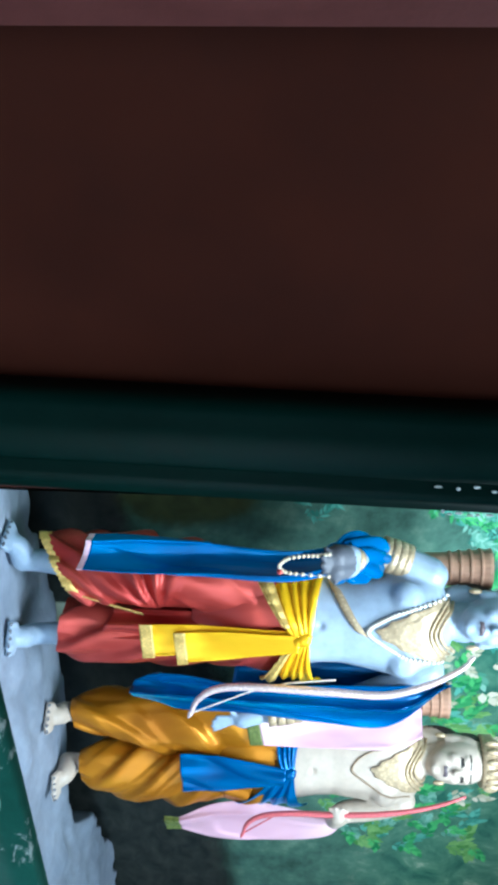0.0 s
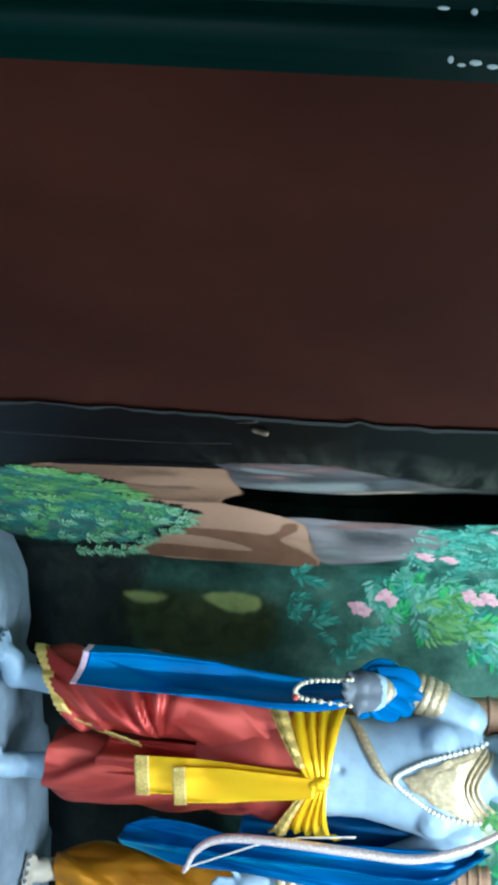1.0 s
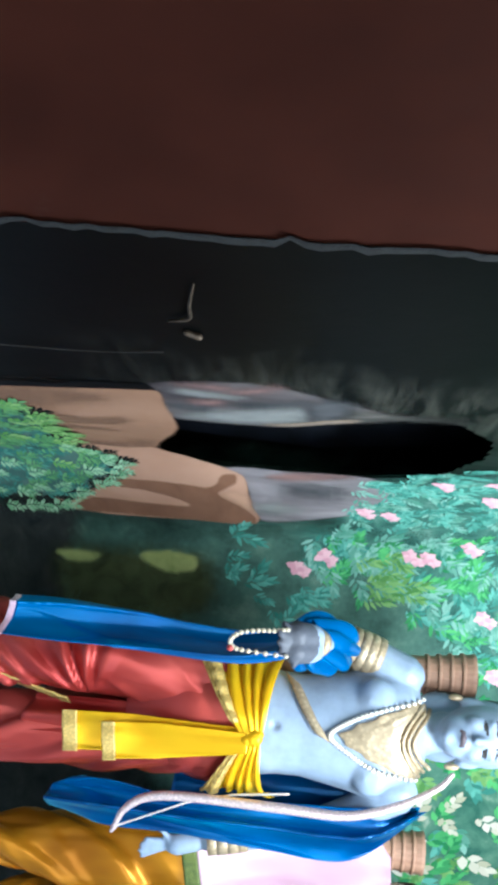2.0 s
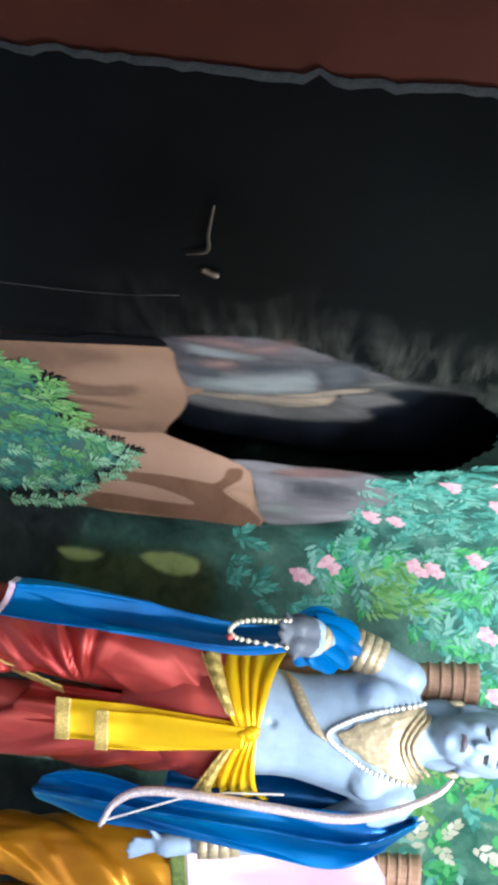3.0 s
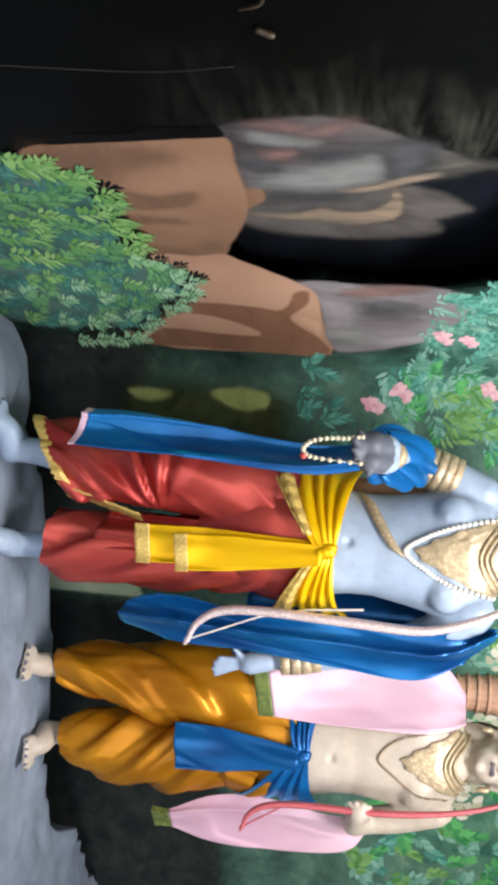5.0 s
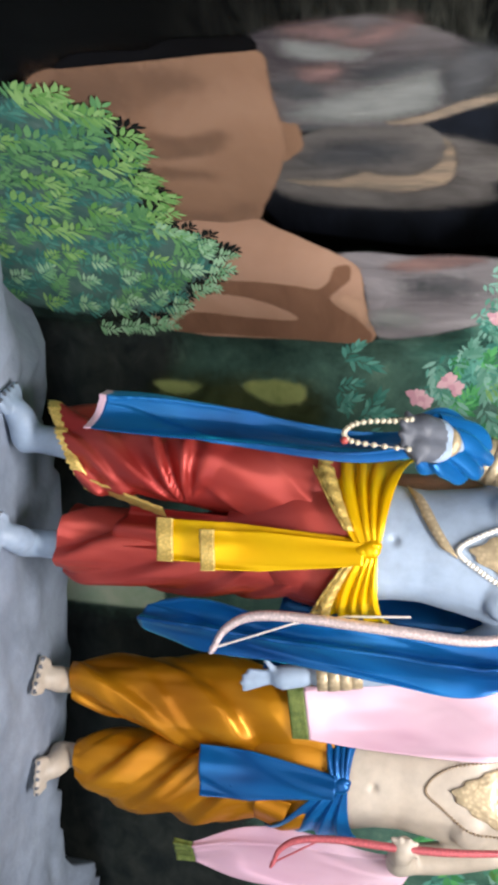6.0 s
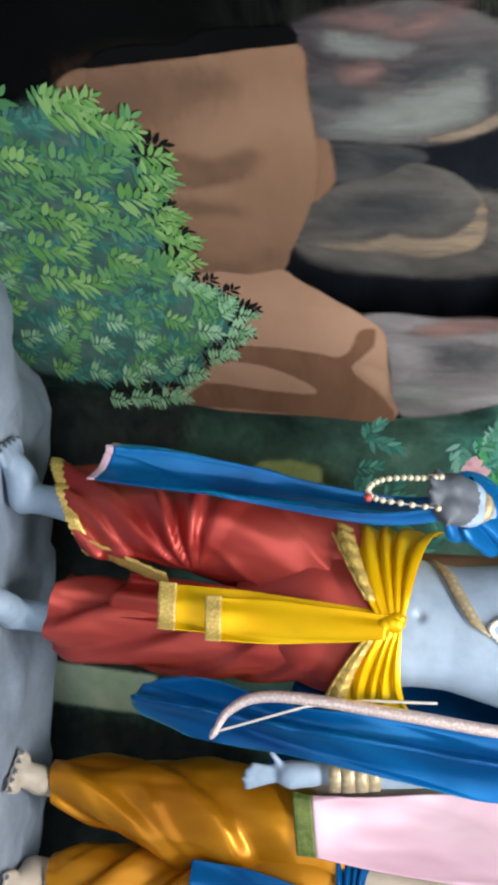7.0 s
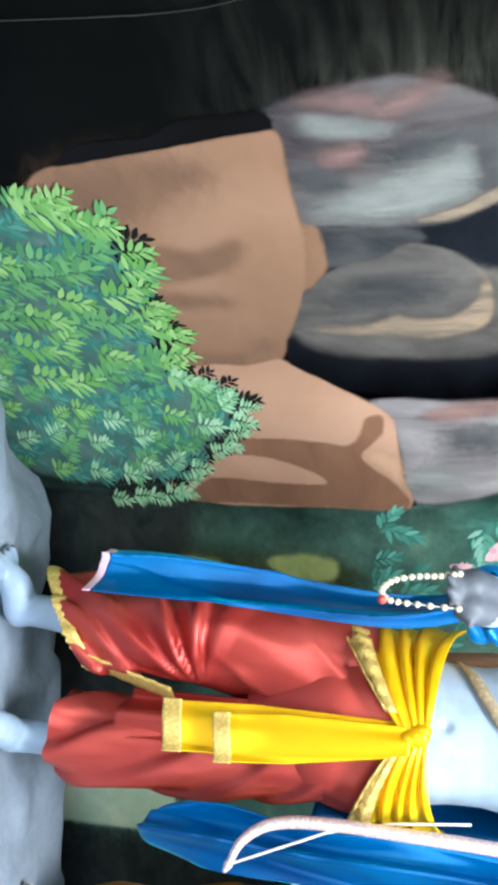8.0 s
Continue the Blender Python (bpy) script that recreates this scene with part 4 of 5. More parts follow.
def statue(name, label, at, skin, head, chest, arms, legs, feet, tone_cut, dark_hand=None):
    """A painted cement statue: trunk, head and limbs fused into one mesh and coloured by region."""
    bm = bmesh.new()
    ellipses(bm, chest)
    cx = chest[-3][0]
    hx, hy, hz = head
    limb(bm, [(cx, 0.0, 1.27, 0.062), ((cx + hx) / 2, -0.005, 1.35, 0.05), (hx, hy + 0.02, hz - 0.08, 0.05)], 16)
    for sx in (-1, 1):
        blob(bm, (cx + sx * 0.073, -0.066, 1.205), (0.078, 0.043, 0.058), 20, 12)
        blob(bm, (cx + sx * 0.095, -0.104, 1.188), (0.008, 0.007, 0.008), 8, 6)
        blob(bm, (hx + sx * 0.079, hy + 0.02, hz - 0.02), (0.012, 0.022, 0.034), 10, 8)
        blob(bm, (hx + sx * 0.03, hy - 0.076, hz + 0.022), (0.024, 0.012, 0.009), 12, 8)
        blob(bm, (hx + sx * 0.032, hy - 0.062, hz - 0.022), (0.026, 0.026, 0.026), 12, 8)
    blob(bm, (hx, hy, hz + 0.01), (0.076, 0.092, 0.108), 24, 16)
    blob(bm, (hx, hy - 0.035, hz - 0.055), (0.056, 0.055, 0.055), 20, 12)
    blob(bm, (hx, hy - 0.07, hz - 0.088), (0.022, 0.02, 0.018), 12, 8)
    limb(bm, [(hx, hy - 0.084, hz + 0.025, 0.008), (hx, hy - 0.098, hz - 0.005, 0.010), (hx, hy - 0.105, hz - 0.022, 0.013)], 10)
    blob(bm, (hx, hy - 0.087, hz - 0.053), (0.024, 0.012, 0.009), 12, 8)
    blob(bm, (hx, hy + 0.035, hz + 0.035), (0.088, 0.085, 0.098), 20, 14)
    blob(bm, (hx, hy + 0.085, hz - 0.07), (0.095, 0.05, 0.12), 20, 14)
    for a in arms:
        limb(bm, a, 14)
    for l in legs:
        limb(bm, l, 14)
    for h, t, z in feet:
        foot(bm, h, t, 0.037, z)
    tmp = new(name, mesh_of(name, bm, skin))
    mod = tmp.modifiers.new("fuse", "REMESH")
    mod.mode, mod.voxel_size, mod.use_smooth_shade = "VOXEL", 0.0065, True
    sm = tmp.modifiers.new("soften", "SMOOTH")
    sm.factor, sm.iterations = 0.5, 3
    me = bpy.data.meshes.new_from_object(tmp.evaluated_get(bpy.context.evaluated_depsgraph_get()))
    me.name = name
    old = tmp.data
    tmp.modifiers.clear()
    tmp.data = me
    bpy.data.meshes.remove(old)
    me.materials.clear()
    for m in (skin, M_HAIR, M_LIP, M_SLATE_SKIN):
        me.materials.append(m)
    navel = Vector(tone_cut)
    for p in me.polygons:
        c = p.center
        p.use_smooth = True
        if c.z > hz - 0.2 and (c.y > hy + 0.005 + 0.5 * max(0, hz + 0.06 - c.z) * (1 if abs(c.x - hx) < 0.09 else 0) or c.z > hz + 0.075) and (c.z > hz - 0.05 or c.y > hy + 0.055):
            p.material_index = 1
        elif abs(c.x - hx) < 0.021 and abs(c.z - hz + 0.053) < 0.0075 and c.y < hy - 0.06:
            p.material_index = 2
        elif c.y < hy - 0.05 and c.z > 1.3 and any(((c.x - hx - s * 0.031) / 0.017) ** 2 + ((c.z - hz - 0.005) / 0.0055) ** 2 < 1 or ((c.x - hx - s * 0.031) / 0.024) ** 2 + ((c.z - hz - 0.036) / 0.004) ** 2 < 1 for s in (-1, 1)):
            p.material_index = 1
    # faces around the given hand take the darker slate tone
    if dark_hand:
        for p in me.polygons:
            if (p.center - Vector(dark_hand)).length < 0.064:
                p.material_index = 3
    # dark painted toe nails
    nails = []
    for h, t, z in feet:
        d = (Vector(t) - Vector(h)).normalized()
        nails += [Vector(t) + d * (0.058 - 0.01 * abs(a + 0.5)) + Vector((d.y, -d.x, 0)) * a * 0.044 + Vector((0, 0, z + 0.02)) for a in (-1, -0.5, 0, 0.5, 1)]
    for p in me.polygons:
        if p.center.z < 0.05 and any((p.center - n).length < 0.007 for n in nails):
            p.material_index = 3
    # navel hollow
    for v in me.vertices:
        d = (v.co - navel).length
        if d < 0.016:
            v.co.y += 0.012 * (1 - d / 0.016)
    tmp.matrix_world = at
    tagged(tmp, label, "statue")
    tree = BVHTree.FromPolygons([v.co.copy() for v in me.vertices], [tuple(p.vertices) for p in me.polygons])

    def skin_y(x, z):
        hit = tree.ray_cast(Vector((x, -1, z)), Vector((0, 1, 0)))[0]
        return hit.y if hit else -0.02
    return tmp, skin_y


def trunk(c0, c1):
    prof = [(0.78, 0.13, 0.1), (0.9, 0.142, 0.102), (0.96, 0.132, 0.097), (1.02, 0.13, 0.095), (1.1, 0.143, 0.102), (1.18, 0.158, 0.112), (1.25, 0.166, 0.11), (1.295, 0.155, 0.092), (1.325, 0.11, 0.07), (1.345, 0.06, 0.05)]
    return [(c0 + (c1 - c0) * min(1, max(0, (z - 0.9) / 0.3)), 0.0, z, rx, ry) for z, rx, ry in prof]


def fingers(base, ends, r=0.0085):
    return [[(*mix3(base, e, 0.1), r * 1.25), (*mix3(base, e, 0.6), r), (*e, r * 0.8)] for e in ends]


arms_b = [
    [(-0.15, 0.0, 1.285, 0.052), (-0.185, 0.0, 1.2, 0.05), (-0.208, -0.005, 1.13, 0.043), (-0.215, -0.03, 1.08, 0.04), (-0.222, -0.13, 1.055, 0.034), (-0.224, -0.18, 1.035, 0.028)],
    [(-0.205, -0.19, 1.03, 0.03), (-0.203, -0.225, 0.985, 0.033)],
    [(-0.24, -0.19, 1.03, 0.03), (-0.244, -0.225, 0.985, 0.033)],
    [(0.15, 0.0, 1.285, 0.052), (0.22, 0.03, 1.17, 0.047), (0.28, 0.06, 1.04, 0.041), (0.315, 0.06, 0.9, 0.035), (0.333, 0.05, 0.79, 0.027)],
    [(0.337, 0.05, 0.77, 0.027), (0.348, 0.045, 0.715, 0.031)],
] + fingers((-0.224, -0.225, 0.99), [(-0.268, -0.25, 0.955), (-0.247, -0.265, 0.945), (-0.223, -0.265, 0.945), (-0.2, -0.255, 0.95), (-0.17, -0.24, 0.985)], 0.011) + \
    fingers((0.348, 0.045, 0.71), [(0.388, 0.04, 0.625), (0.372, 0.03, 0.62), (0.355, 0.03, 0.622), (0.338, 0.03, 0.635), (0.308, 0.02, 0.672)])
legs_b = [[(-0.12, -0.02, 0.5, 0.06), (-0.145, -0.045, 0.25, 0.045), (-0.158, -0.055, 0.1, 0.036), (-0.16, -0.055, 0.05, 0.036)],
          [(0.08, 0.05, 0.5, 0.06), (0.09, 0.045, 0.25, 0.045), (0.095, 0.035, 0.1, 0.036), (0.097, 0.03, 0.05, 0.036)]]
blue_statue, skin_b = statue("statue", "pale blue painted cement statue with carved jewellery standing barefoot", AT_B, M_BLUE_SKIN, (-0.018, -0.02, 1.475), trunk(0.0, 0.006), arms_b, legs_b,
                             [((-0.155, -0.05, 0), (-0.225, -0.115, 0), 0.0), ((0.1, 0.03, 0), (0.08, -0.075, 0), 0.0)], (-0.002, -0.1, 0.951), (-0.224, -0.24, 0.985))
arms_f = [
    [(-0.13, 0.0, 1.275, 0.05), (-0.19, 0.02, 1.15, 0.045), (-0.2, 0.04, 1.02, 0.04), (-0.19, 0.05, 0.88, 0.033), (-0.185, 0.05, 0.8, 0.026)],
    [(-0.185, 0.05, 0.78, 0.027), (-0.18, 0.045, 0.71, 0.028)],
    [(0.2, 0.0, 1.275, 0.05), (0.245, 0.02, 1.16, 0.045), (0.265, 0.02, 1.07, 0.04), (0.262, -0.04, 1.035, 0.036), (0.225, -0.11, 1.03, 0.03)],
    [(0.215, -0.125, 1.035, 0.032), (0.19, -0.15, 1.04, 0.034)],
] + fingers((0.185, -0.155, 1.045), [(0.165, -0.165, 1.01), (0.16, -0.172, 1.03), (0.162, -0.172, 1.052), (0.168, -0.168, 1.072), (0.2, -0.17, 1.075)], 0.010)
legs_f = [[(-0.09, -0.03, 0.5, 0.06), (-0.1, -0.055, 0.25, 0.045), (-0.1, -0.075, 0.1, 0.035), (-0.1, -0.08, 0.05, 0.035)],
          [(0.12, 0.02, 0.5, 0.06), (0.125, 0.015, 0.25, 0.045), (0.12, 0.0, 0.1, 0.035), (0.12, 0.0, 0.05, 0.035)]]
fair_statue, skin_f = statue("statue", "cream painted cement statue with closed lips standing barefoot", AT_F, M_FAIR_SKIN, (0.035, -0.02, 1.46), trunk(0.06, 0.045), arms_f, legs_f,
                             [((-0.1, -0.08, 0), (-0.12, -0.18, 0), 0.022), ((0.12, 0.0, 0), (0.15, -0.09, 0), 0.022)], (0.065, -0.1, 0.95))


def trouser(bm, rings, shear, fold, seed, rows=150, seg=110):
    """A draped satin leg: rings of (z, x, y, rx, ry), slanted hem, deep irregular pleats."""
    keys = spline([(z, x, y, rx) for z, x, y, rx, ry in rings], rows)
    ryk = spline([(z, ry, 0) for z, x, y, rx, ry in rings], rows)
    out = []
    for k, (q, r2) in enumerate(zip(keys, ryk)):
        z, x, y, rx = q
        ry = r2[1]
        low = k / (rows - 1)
        ring = []
        for j in range(seg):
            a = 2 * math.pi * j / seg
            d = fold(a, z, low) + 0.007 * noise.noise((math.cos(a) * 1.7 + seed, math.sin(a) * 1.7, z * 6)) + 0.002 * noise.noise((math.cos(a) * 5 + seed, math.sin(a) * 5, z * 12))
            px, py = x + (rx + d) * math.cos(a), y + (ry + d) * math.sin(a)
            ring.append((px, py, z + shear * low ** 3 * (px - x)))
        out.append(ring)
    loft(bm, out, True, False)
    return out


def swoop(x):
    """A cloth fold: a quick rise and a long fall, between 0 and 1."""
    f = (x / (2 * math.pi)) % 1
    f = f / 0.22 if f < 0.22 else 1 - (f - 0.22) / 0.78
    return f * f * (3 - 2 * f)


def ridge(x):
    """A sharp-crested periodic fold between -1 and 1."""
    return 2 * abs(math.sin(x)) ** 0.7 - 1


def hem(bm, ring, out, up, fringe=False):
    rows_ = []
    n = len(ring)
    c = sum((Vector(p) for p in ring), Vector()) / n
    for h, o in ((-0.004, out), (up * 0.5, out * 1.3), (up, out * 0.8), (up, -0.004), (-0.004, -0.004)):
        row = []
        for k, p in enumerate(ring):
            p = Vector(p)
            d = (p - c)
            d.z = 0
            d.normalize()
            row.append(p + d * (o + 0.0015 * math.sin(k * 1.9)) + Vector((0, 0, h + (0.004 * math.sin(k * 2.4) if fringe and h < 0 else 0))))
        rows_.append(row)
    loft(bm, rows_, True, False)


def red_fold(a, z, low):
    """Deep creases fanning from the inner knee to the outer calf, soft dents on the thigh."""
    w, h = (5.85 - a) * 0.1, 0.47 - z
    r = math.hypot(w, h)
    th = math.atan2(h, w)
    on = min(1, r / 0.07) * min(1, max(0, (a - 2.4) / 0.5)) * min(1, max(0, (6.1 - a) / 0.4))
    on *= min(1, max(0, (th + 0.6) / 0.3)) * min(1, max(0, (1.9 - th) / 0.3))
    return 0.03 * swoop(12.5 * th + 1.6 * math.sin(11 * r)) * on * (0.65 + 0.35 * math.sin(3 * th + 5 * r)) + 0.012 * math.sin(2 * a + 8 * z + 1) + 0.012 * (1 - abs(math.sin(1.6 * a - 11 * z + 0.6))) ** 2 * min(1, max(0, (z - 0.45) / 0.1)) + 0.005 * math.sin(3 * a - 21 * z) + 0.014 * swoop(6 * a - 70 * z + 1.5 * math.sin(a + 9 * z)) * min(1, max(0, (0.36 - z) / 0.08))


# red dhoti
dhoti_b = thing("dhoti", "brick red satin dhoti with gold fringed hem on blue statue", "dhoti", AT_B)
bm = bmesh.new()
left_b = trouser(bm, [(0.83, -0.07, 0.0, 0.1, 0.125), (0.74, -0.085, -0.005, 0.113, 0.125), (0.6, -0.115, -0.02, 0.11, 0.118), (0.43, -0.135, -0.035, 0.104, 0.11), (0.28, -0.145, -0.045, 0.092, 0.097), (0.18, -0.15, -0.05, 0.08, 0.083), (0.16, -0.15, -0.052, 0.075, 0.078)],
                 0.62, red_fold, 1.0)
part("trouser_leg", bm, M_RED, dhoti_b)
bm = bmesh.new()
right_b = trouser(bm, [(0.83, 0.05, 0.02, 0.095, 0.115), (0.74, 0.055, 0.025, 0.098, 0.115), (0.6, 0.07, 0.04, 0.093, 0.1), (0.41, 0.08, 0.055, 0.086, 0.09), (0.2, 0.082, 0.055, 0.08, 0.08), (0.14, 0.075, 0.045, 0.068, 0.07)],
                  -0.1, lambda a, z, l: 0.024 * swoop(5 * a + 34 * z + 1.4 * math.sin(9 * z)) * (0.3 + 0.7 * l), 4.0)
part("trouser_leg", bm, M_RED, dhoti_b)
bm = bmesh.new()
hem(bm, left_b[-1], 0.004, 0.026, True)
part("hem", bm, M_LACE, dhoti_b, "gold sequin fringe")
bm = bmesh.new()
sheet(bm, lambda u, v: Vector((-0.075 + 0.055 * v + 0.02 * u, -0.125 + 0.05 * u + 0.02 * v, 0.21 + 0.2 * v + 0.004 * math.sin(40 * v))), 5, 24, 0.004)
part("fringe", bm, M_LACE, dhoti_b, "gold sequin fringe")
bm = bmesh.new()
sheet(bm, lambda u, v: Vector((-0.02 + 0.1 * u, -0.05 + 0.02 * math.sin(9 * u) * v, 0.72 - 0.4 * v - 0.05 * u)), 40, 40, 0.003)
part("centre_pleat", bm, M_RED, dhoti_b)

bm = bmesh.new()
trouser(bm, [(0.9, 0.0, 0.005, 0.16, 0.12), (0.8, -0.01, 0.005, 0.182, 0.132), (0.7, -0.015, 0.005, 0.165, 0.125), (0.56, -0.02, 0.01, 0.09, 0.06)], 0, lambda a, z, l: 0.004 * ridge(3 * a + 5 * z), 2.0, 30)
part("seat", bm, M_RED, dhoti_b)

# amber dhoti
dhoti_f = thing("dhoti", "amber yellow satin dhoti with swirling folds, draped on the cream statue", "dhoti", AT_F)
bm = bmesh.new()
trouser(bm, [(0.84, -0.02, 0.0, 0.11, 0.115), (0.74, -0.065, -0.015, 0.12, 0.12), (0.6, -0.083, -0.03, 0.106, 0.115), (0.42, -0.088, -0.045, 0.1, 0.11), (0.26, -0.1, -0.06, 0.08, 0.09), (0.14, -0.108, -0.07, 0.062, 0.07), (0.1, -0.105, -0.075, 0.05, 0.056)],
        0.1, lambda a, z, l: (0.026 * swoop(3 * a - 26 * z + 1.2 * math.sin(a + 6 * z)) + 0.007 * swoop(5 * a - 44 * z + 2.0 * math.sin(a - 5 * z))) * min(1, max(0, (0.78 - z) / 0.2)) * (1 - 0.5 * l) + 0.008 * math.sin(2 * a - 9 * z), 7.0)
part("trouser_leg", bm, M_ORANGE_SATIN, dhoti_f)
bm = bmesh.new()
trouser(bm, [(0.84, 0.09, 0.0, 0.1, 0.11), (0.74, 0.095, 0.0, 0.105, 0.11), (0.6, 0.112, 0.01, 0.1, 0.1), (0.41, 0.128, 0.015, 0.106, 0.1), (0.25, 0.132, 0.015, 0.092, 0.09), (0.15, 0.13, 0.01, 0.07, 0.068), (0.108, 0.122, 0.0, 0.048, 0.05)],
        0.1, lambda a, z, l: (0.026 * swoop(3 * a + 30 * z + 1.2 * math.sin(a + 5 * z)) + 0.007 * swoop(5 * a + 47 * z + 2.0 * math.sin(a + 4 * z))) * (0.4 + 0.6 * math.sin(math.pi * min(1, l * 1.1))), 11.0)
part("trouser_leg", bm, M_ORANGE_SATIN, dhoti_f)
bm = bmesh.new()
trouser(bm, [(0.865, 0.055, 0.0, 0.14, 0.108), (0.82, 0.035, 0.0, 0.165, 0.122), (0.72, 0.02, 0.0, 0.18, 0.13), (0.6, 0.015, 0.0, 0.13, 0.1)], 0, lambda a, z, l: 0.005 * ridge(2.5 * a + 7 * z), 5.0, 30)
part("seat", bm, M_ORANGE_SATIN, dhoti_f)
bm = bmesh.new()
sheet(bm, lambda u, v: Vector((0.13 + 0.085 * u - 0.02 * v, -0.118 + 0.06 * u * u + 0.006 * math.sin(9 * u), 0.74 - 0.1 * v - 0.03 * u + 0.03 * v * u)), 24, 16, 0.004)
part("side_flap", bm, M_ORANGE_SATIN, dhoti_f)


def waist_cloth(at, name, label, mat, knot, hip, left, right, trim, folds=6, tails=()):
    """A sash round the hips: two fans of pleats gathered into a knot, lace below, ends hanging."""
    kx, kz = knot
    cx, rx, ry = hip
    ob = thing(name, label, "sash", at)
    ka = math.asin((kx - cx) / rx)
    for sgn, (top, bot, reach) in ((-1, left), (1, right)):
        def place(u, v, lift=0.0, sgn=sgn, top=top, bot=bot, reach=reach):
            a = ka + sgn * u * (reach - sgn * ka)
            e = u ** 0.8
            z0, z1 = kz - 0.018 + (bot - kz + 0.018) * e, kz + 0.018 + (top - kz - 0.018) * e
            sag = 0.016 * math.sin(math.pi * u) * (1 if top > kz + 0.03 else 0.4)
            d = 0.010 + lift + (0.007 * (2 * swoop((v + 0.04 * math.sin(8 * v + 3 * u)) * folds * math.pi * 1.5 + 0.3) - 1) + 0.003 * math.sin(5 * v + 4 * u)) * min(1, u * 2.2) * (1.2 - 0.5 * u) + 0.012 * (1 - u) ** 2
            return Vector((cx + (rx + d) * math.sin(a), -(ry + d) * math.cos(a), z0 + (z1 - z0) * v - sag))
        bm = bmesh.new()
        sheet(bm, place, 60, 64, 0.004)
        part("pleated_band", bm, mat, ob)
        if trim:
            bm = bmesh.new()
            sheet(bm, lambda u, v: place(0.12 + 0.88 * u, -0.12 + 0.28 * v, 0.007 + 0.002 * math.sin(50 * u)), 60, 8, 0.004)
            part("lace_border", bm, trim, ob, "gold sequin lace border")
    bm = bmesh.new()
    ky = -(ry + 0.02) * math.cos(ka)
    for dx, dz, r in ((0, 0, (0.02, 0.016, 0.026)), (-0.01, 0.008, (0.014, 0.014, 0.02)), (0.006, -0.014, (0.017, 0.015, 0.018))):
        blob(bm, (kx + dx, ky + 0.002, kz + dz), r, 18, 12)
    part("knot", bm, mat, ob)
    for x0, x1, w0, w1, z1, dy, bands in tails:
        amp = 0.004 if bands else 0.009

        def tail(u, v, amp=amp, x0=x0, x1=x1, w0=w0, w1=w1, z1=z1, dy=dy):
            width = w0 + (w1 - w0) * min(1, v * 1.6)
            z = kz - 0.01 + (z1 - kz) * v
            return Vector((x0 + (x1 - x0) * v + (u - 0.5) * width, ky - 0.002 + dy + amp * math.sin(u * 7 + 0.4 + 1.6 * v) * (0.5 + 0.6 * v) + (amp - 0.004) * swoop(9 * v + 7 * u) + 0.004 * ridge(u * 3.1 + 0.8 * v) * (1 - v) - 0.006 * math.sin(3 * u + 4 * v) + 0.014 * math.sin(2.2 * v) - 0.01 * v, z + 0.014 * u * v))
        bm = bmesh.new()
        sheet(bm, tail, 44, 60, 0.003)
        t = part("hanging_end", bm, mat, ob)
        for v0, v1 in bands:
            bm = bmesh.new()
            sheet(bm, lambda u, v: tail(-0.02 + 1.04 * u, v0 + (v1 - v0) * v) + Vector((0, -0.011, 0)), 44, 8, 0.003)
            part("lace_band", bm, M_LACE, t, "gold sequin lace band")
    return ob


waist_cloth(AT_B, "waist_sash", "golden yellow satin sash knotted at the blue statue's waist", M_YELLOW, (0.024, 0.899), (0.0, 0.178, 0.14),
            (0.992, 0.742, 1.5), (0.965, 0.79, 1.5), M_LACE, 6, [(0.03, 0.05, 0.055, 0.094, 0.425, 0.012, [(0.92, 1.0)]), (0.035, 0.064, 0.05, 0.088, 0.53, -0.002, [(0.91, 1.0)])])
waist_cloth(AT_F, "waist_sash", "royal blue satin sash knotted at the cream statue's waist", M_BLUE, (0.06, 0.865), (0.06, 0.155, 0.128),
            (0.93, 0.83, 1.2), (0.935, 0.66, 1.45), None, 5, [(0.062, 0.1, 0.05, 0.06, 0.58, 0.0, []), (0.062, 0.07, 0.06, 0.13, 0.495, -0.016, [])])


def shawl(at, name, label, mat, left, right, waves, depth, seed, ends=None, curl=0.0):
    ob = thing(name, label, "shawl", at)
    n = 70
    a, b = spline(left, n), spline(right, n)

    def fn(u, v):
        k = v * (n - 1)
        i = min(int(k), n - 2)
        p, q = a[i].lerp(a[i + 1], k - i), b[i].lerp(b[i + 1], k - i)
        d = depth * ridge(u * waves + 0.7 * math.sin(2.5 * v + seed)) + 0.006 * noise.noise((u * 3 + seed, v * 4, 0.3))
        d -= 0.3 * depth * swoop(8 * u + 11 * v + 3 * noise.noise((u * 2, v * 3, seed))) * min(1, 3 * v)
        rise = curl * abs(2 * u - 1) ** 5 * max(0, (v - 0.75) / 0.25) ** 2
        return p.lerp(q, u) + Vector((0.25 * d, d + 0.5 * rise, rise))
    bm = bmesh.new()
    sheet(bm, fn, 56, n, 0.004)
    part("cloth", bm, mat, ob)
    if ends:
        bm = bmesh.new()
        sheet(bm, lambda u, v: fn(u, 1.0) + Vector((0.15 * ends[1] * v * (u - 0.5), -0.001, -ends[1] * v)), 56, 8, 0.004)
        part("border", bm, ends[0], ob, ends[2])
    return ob


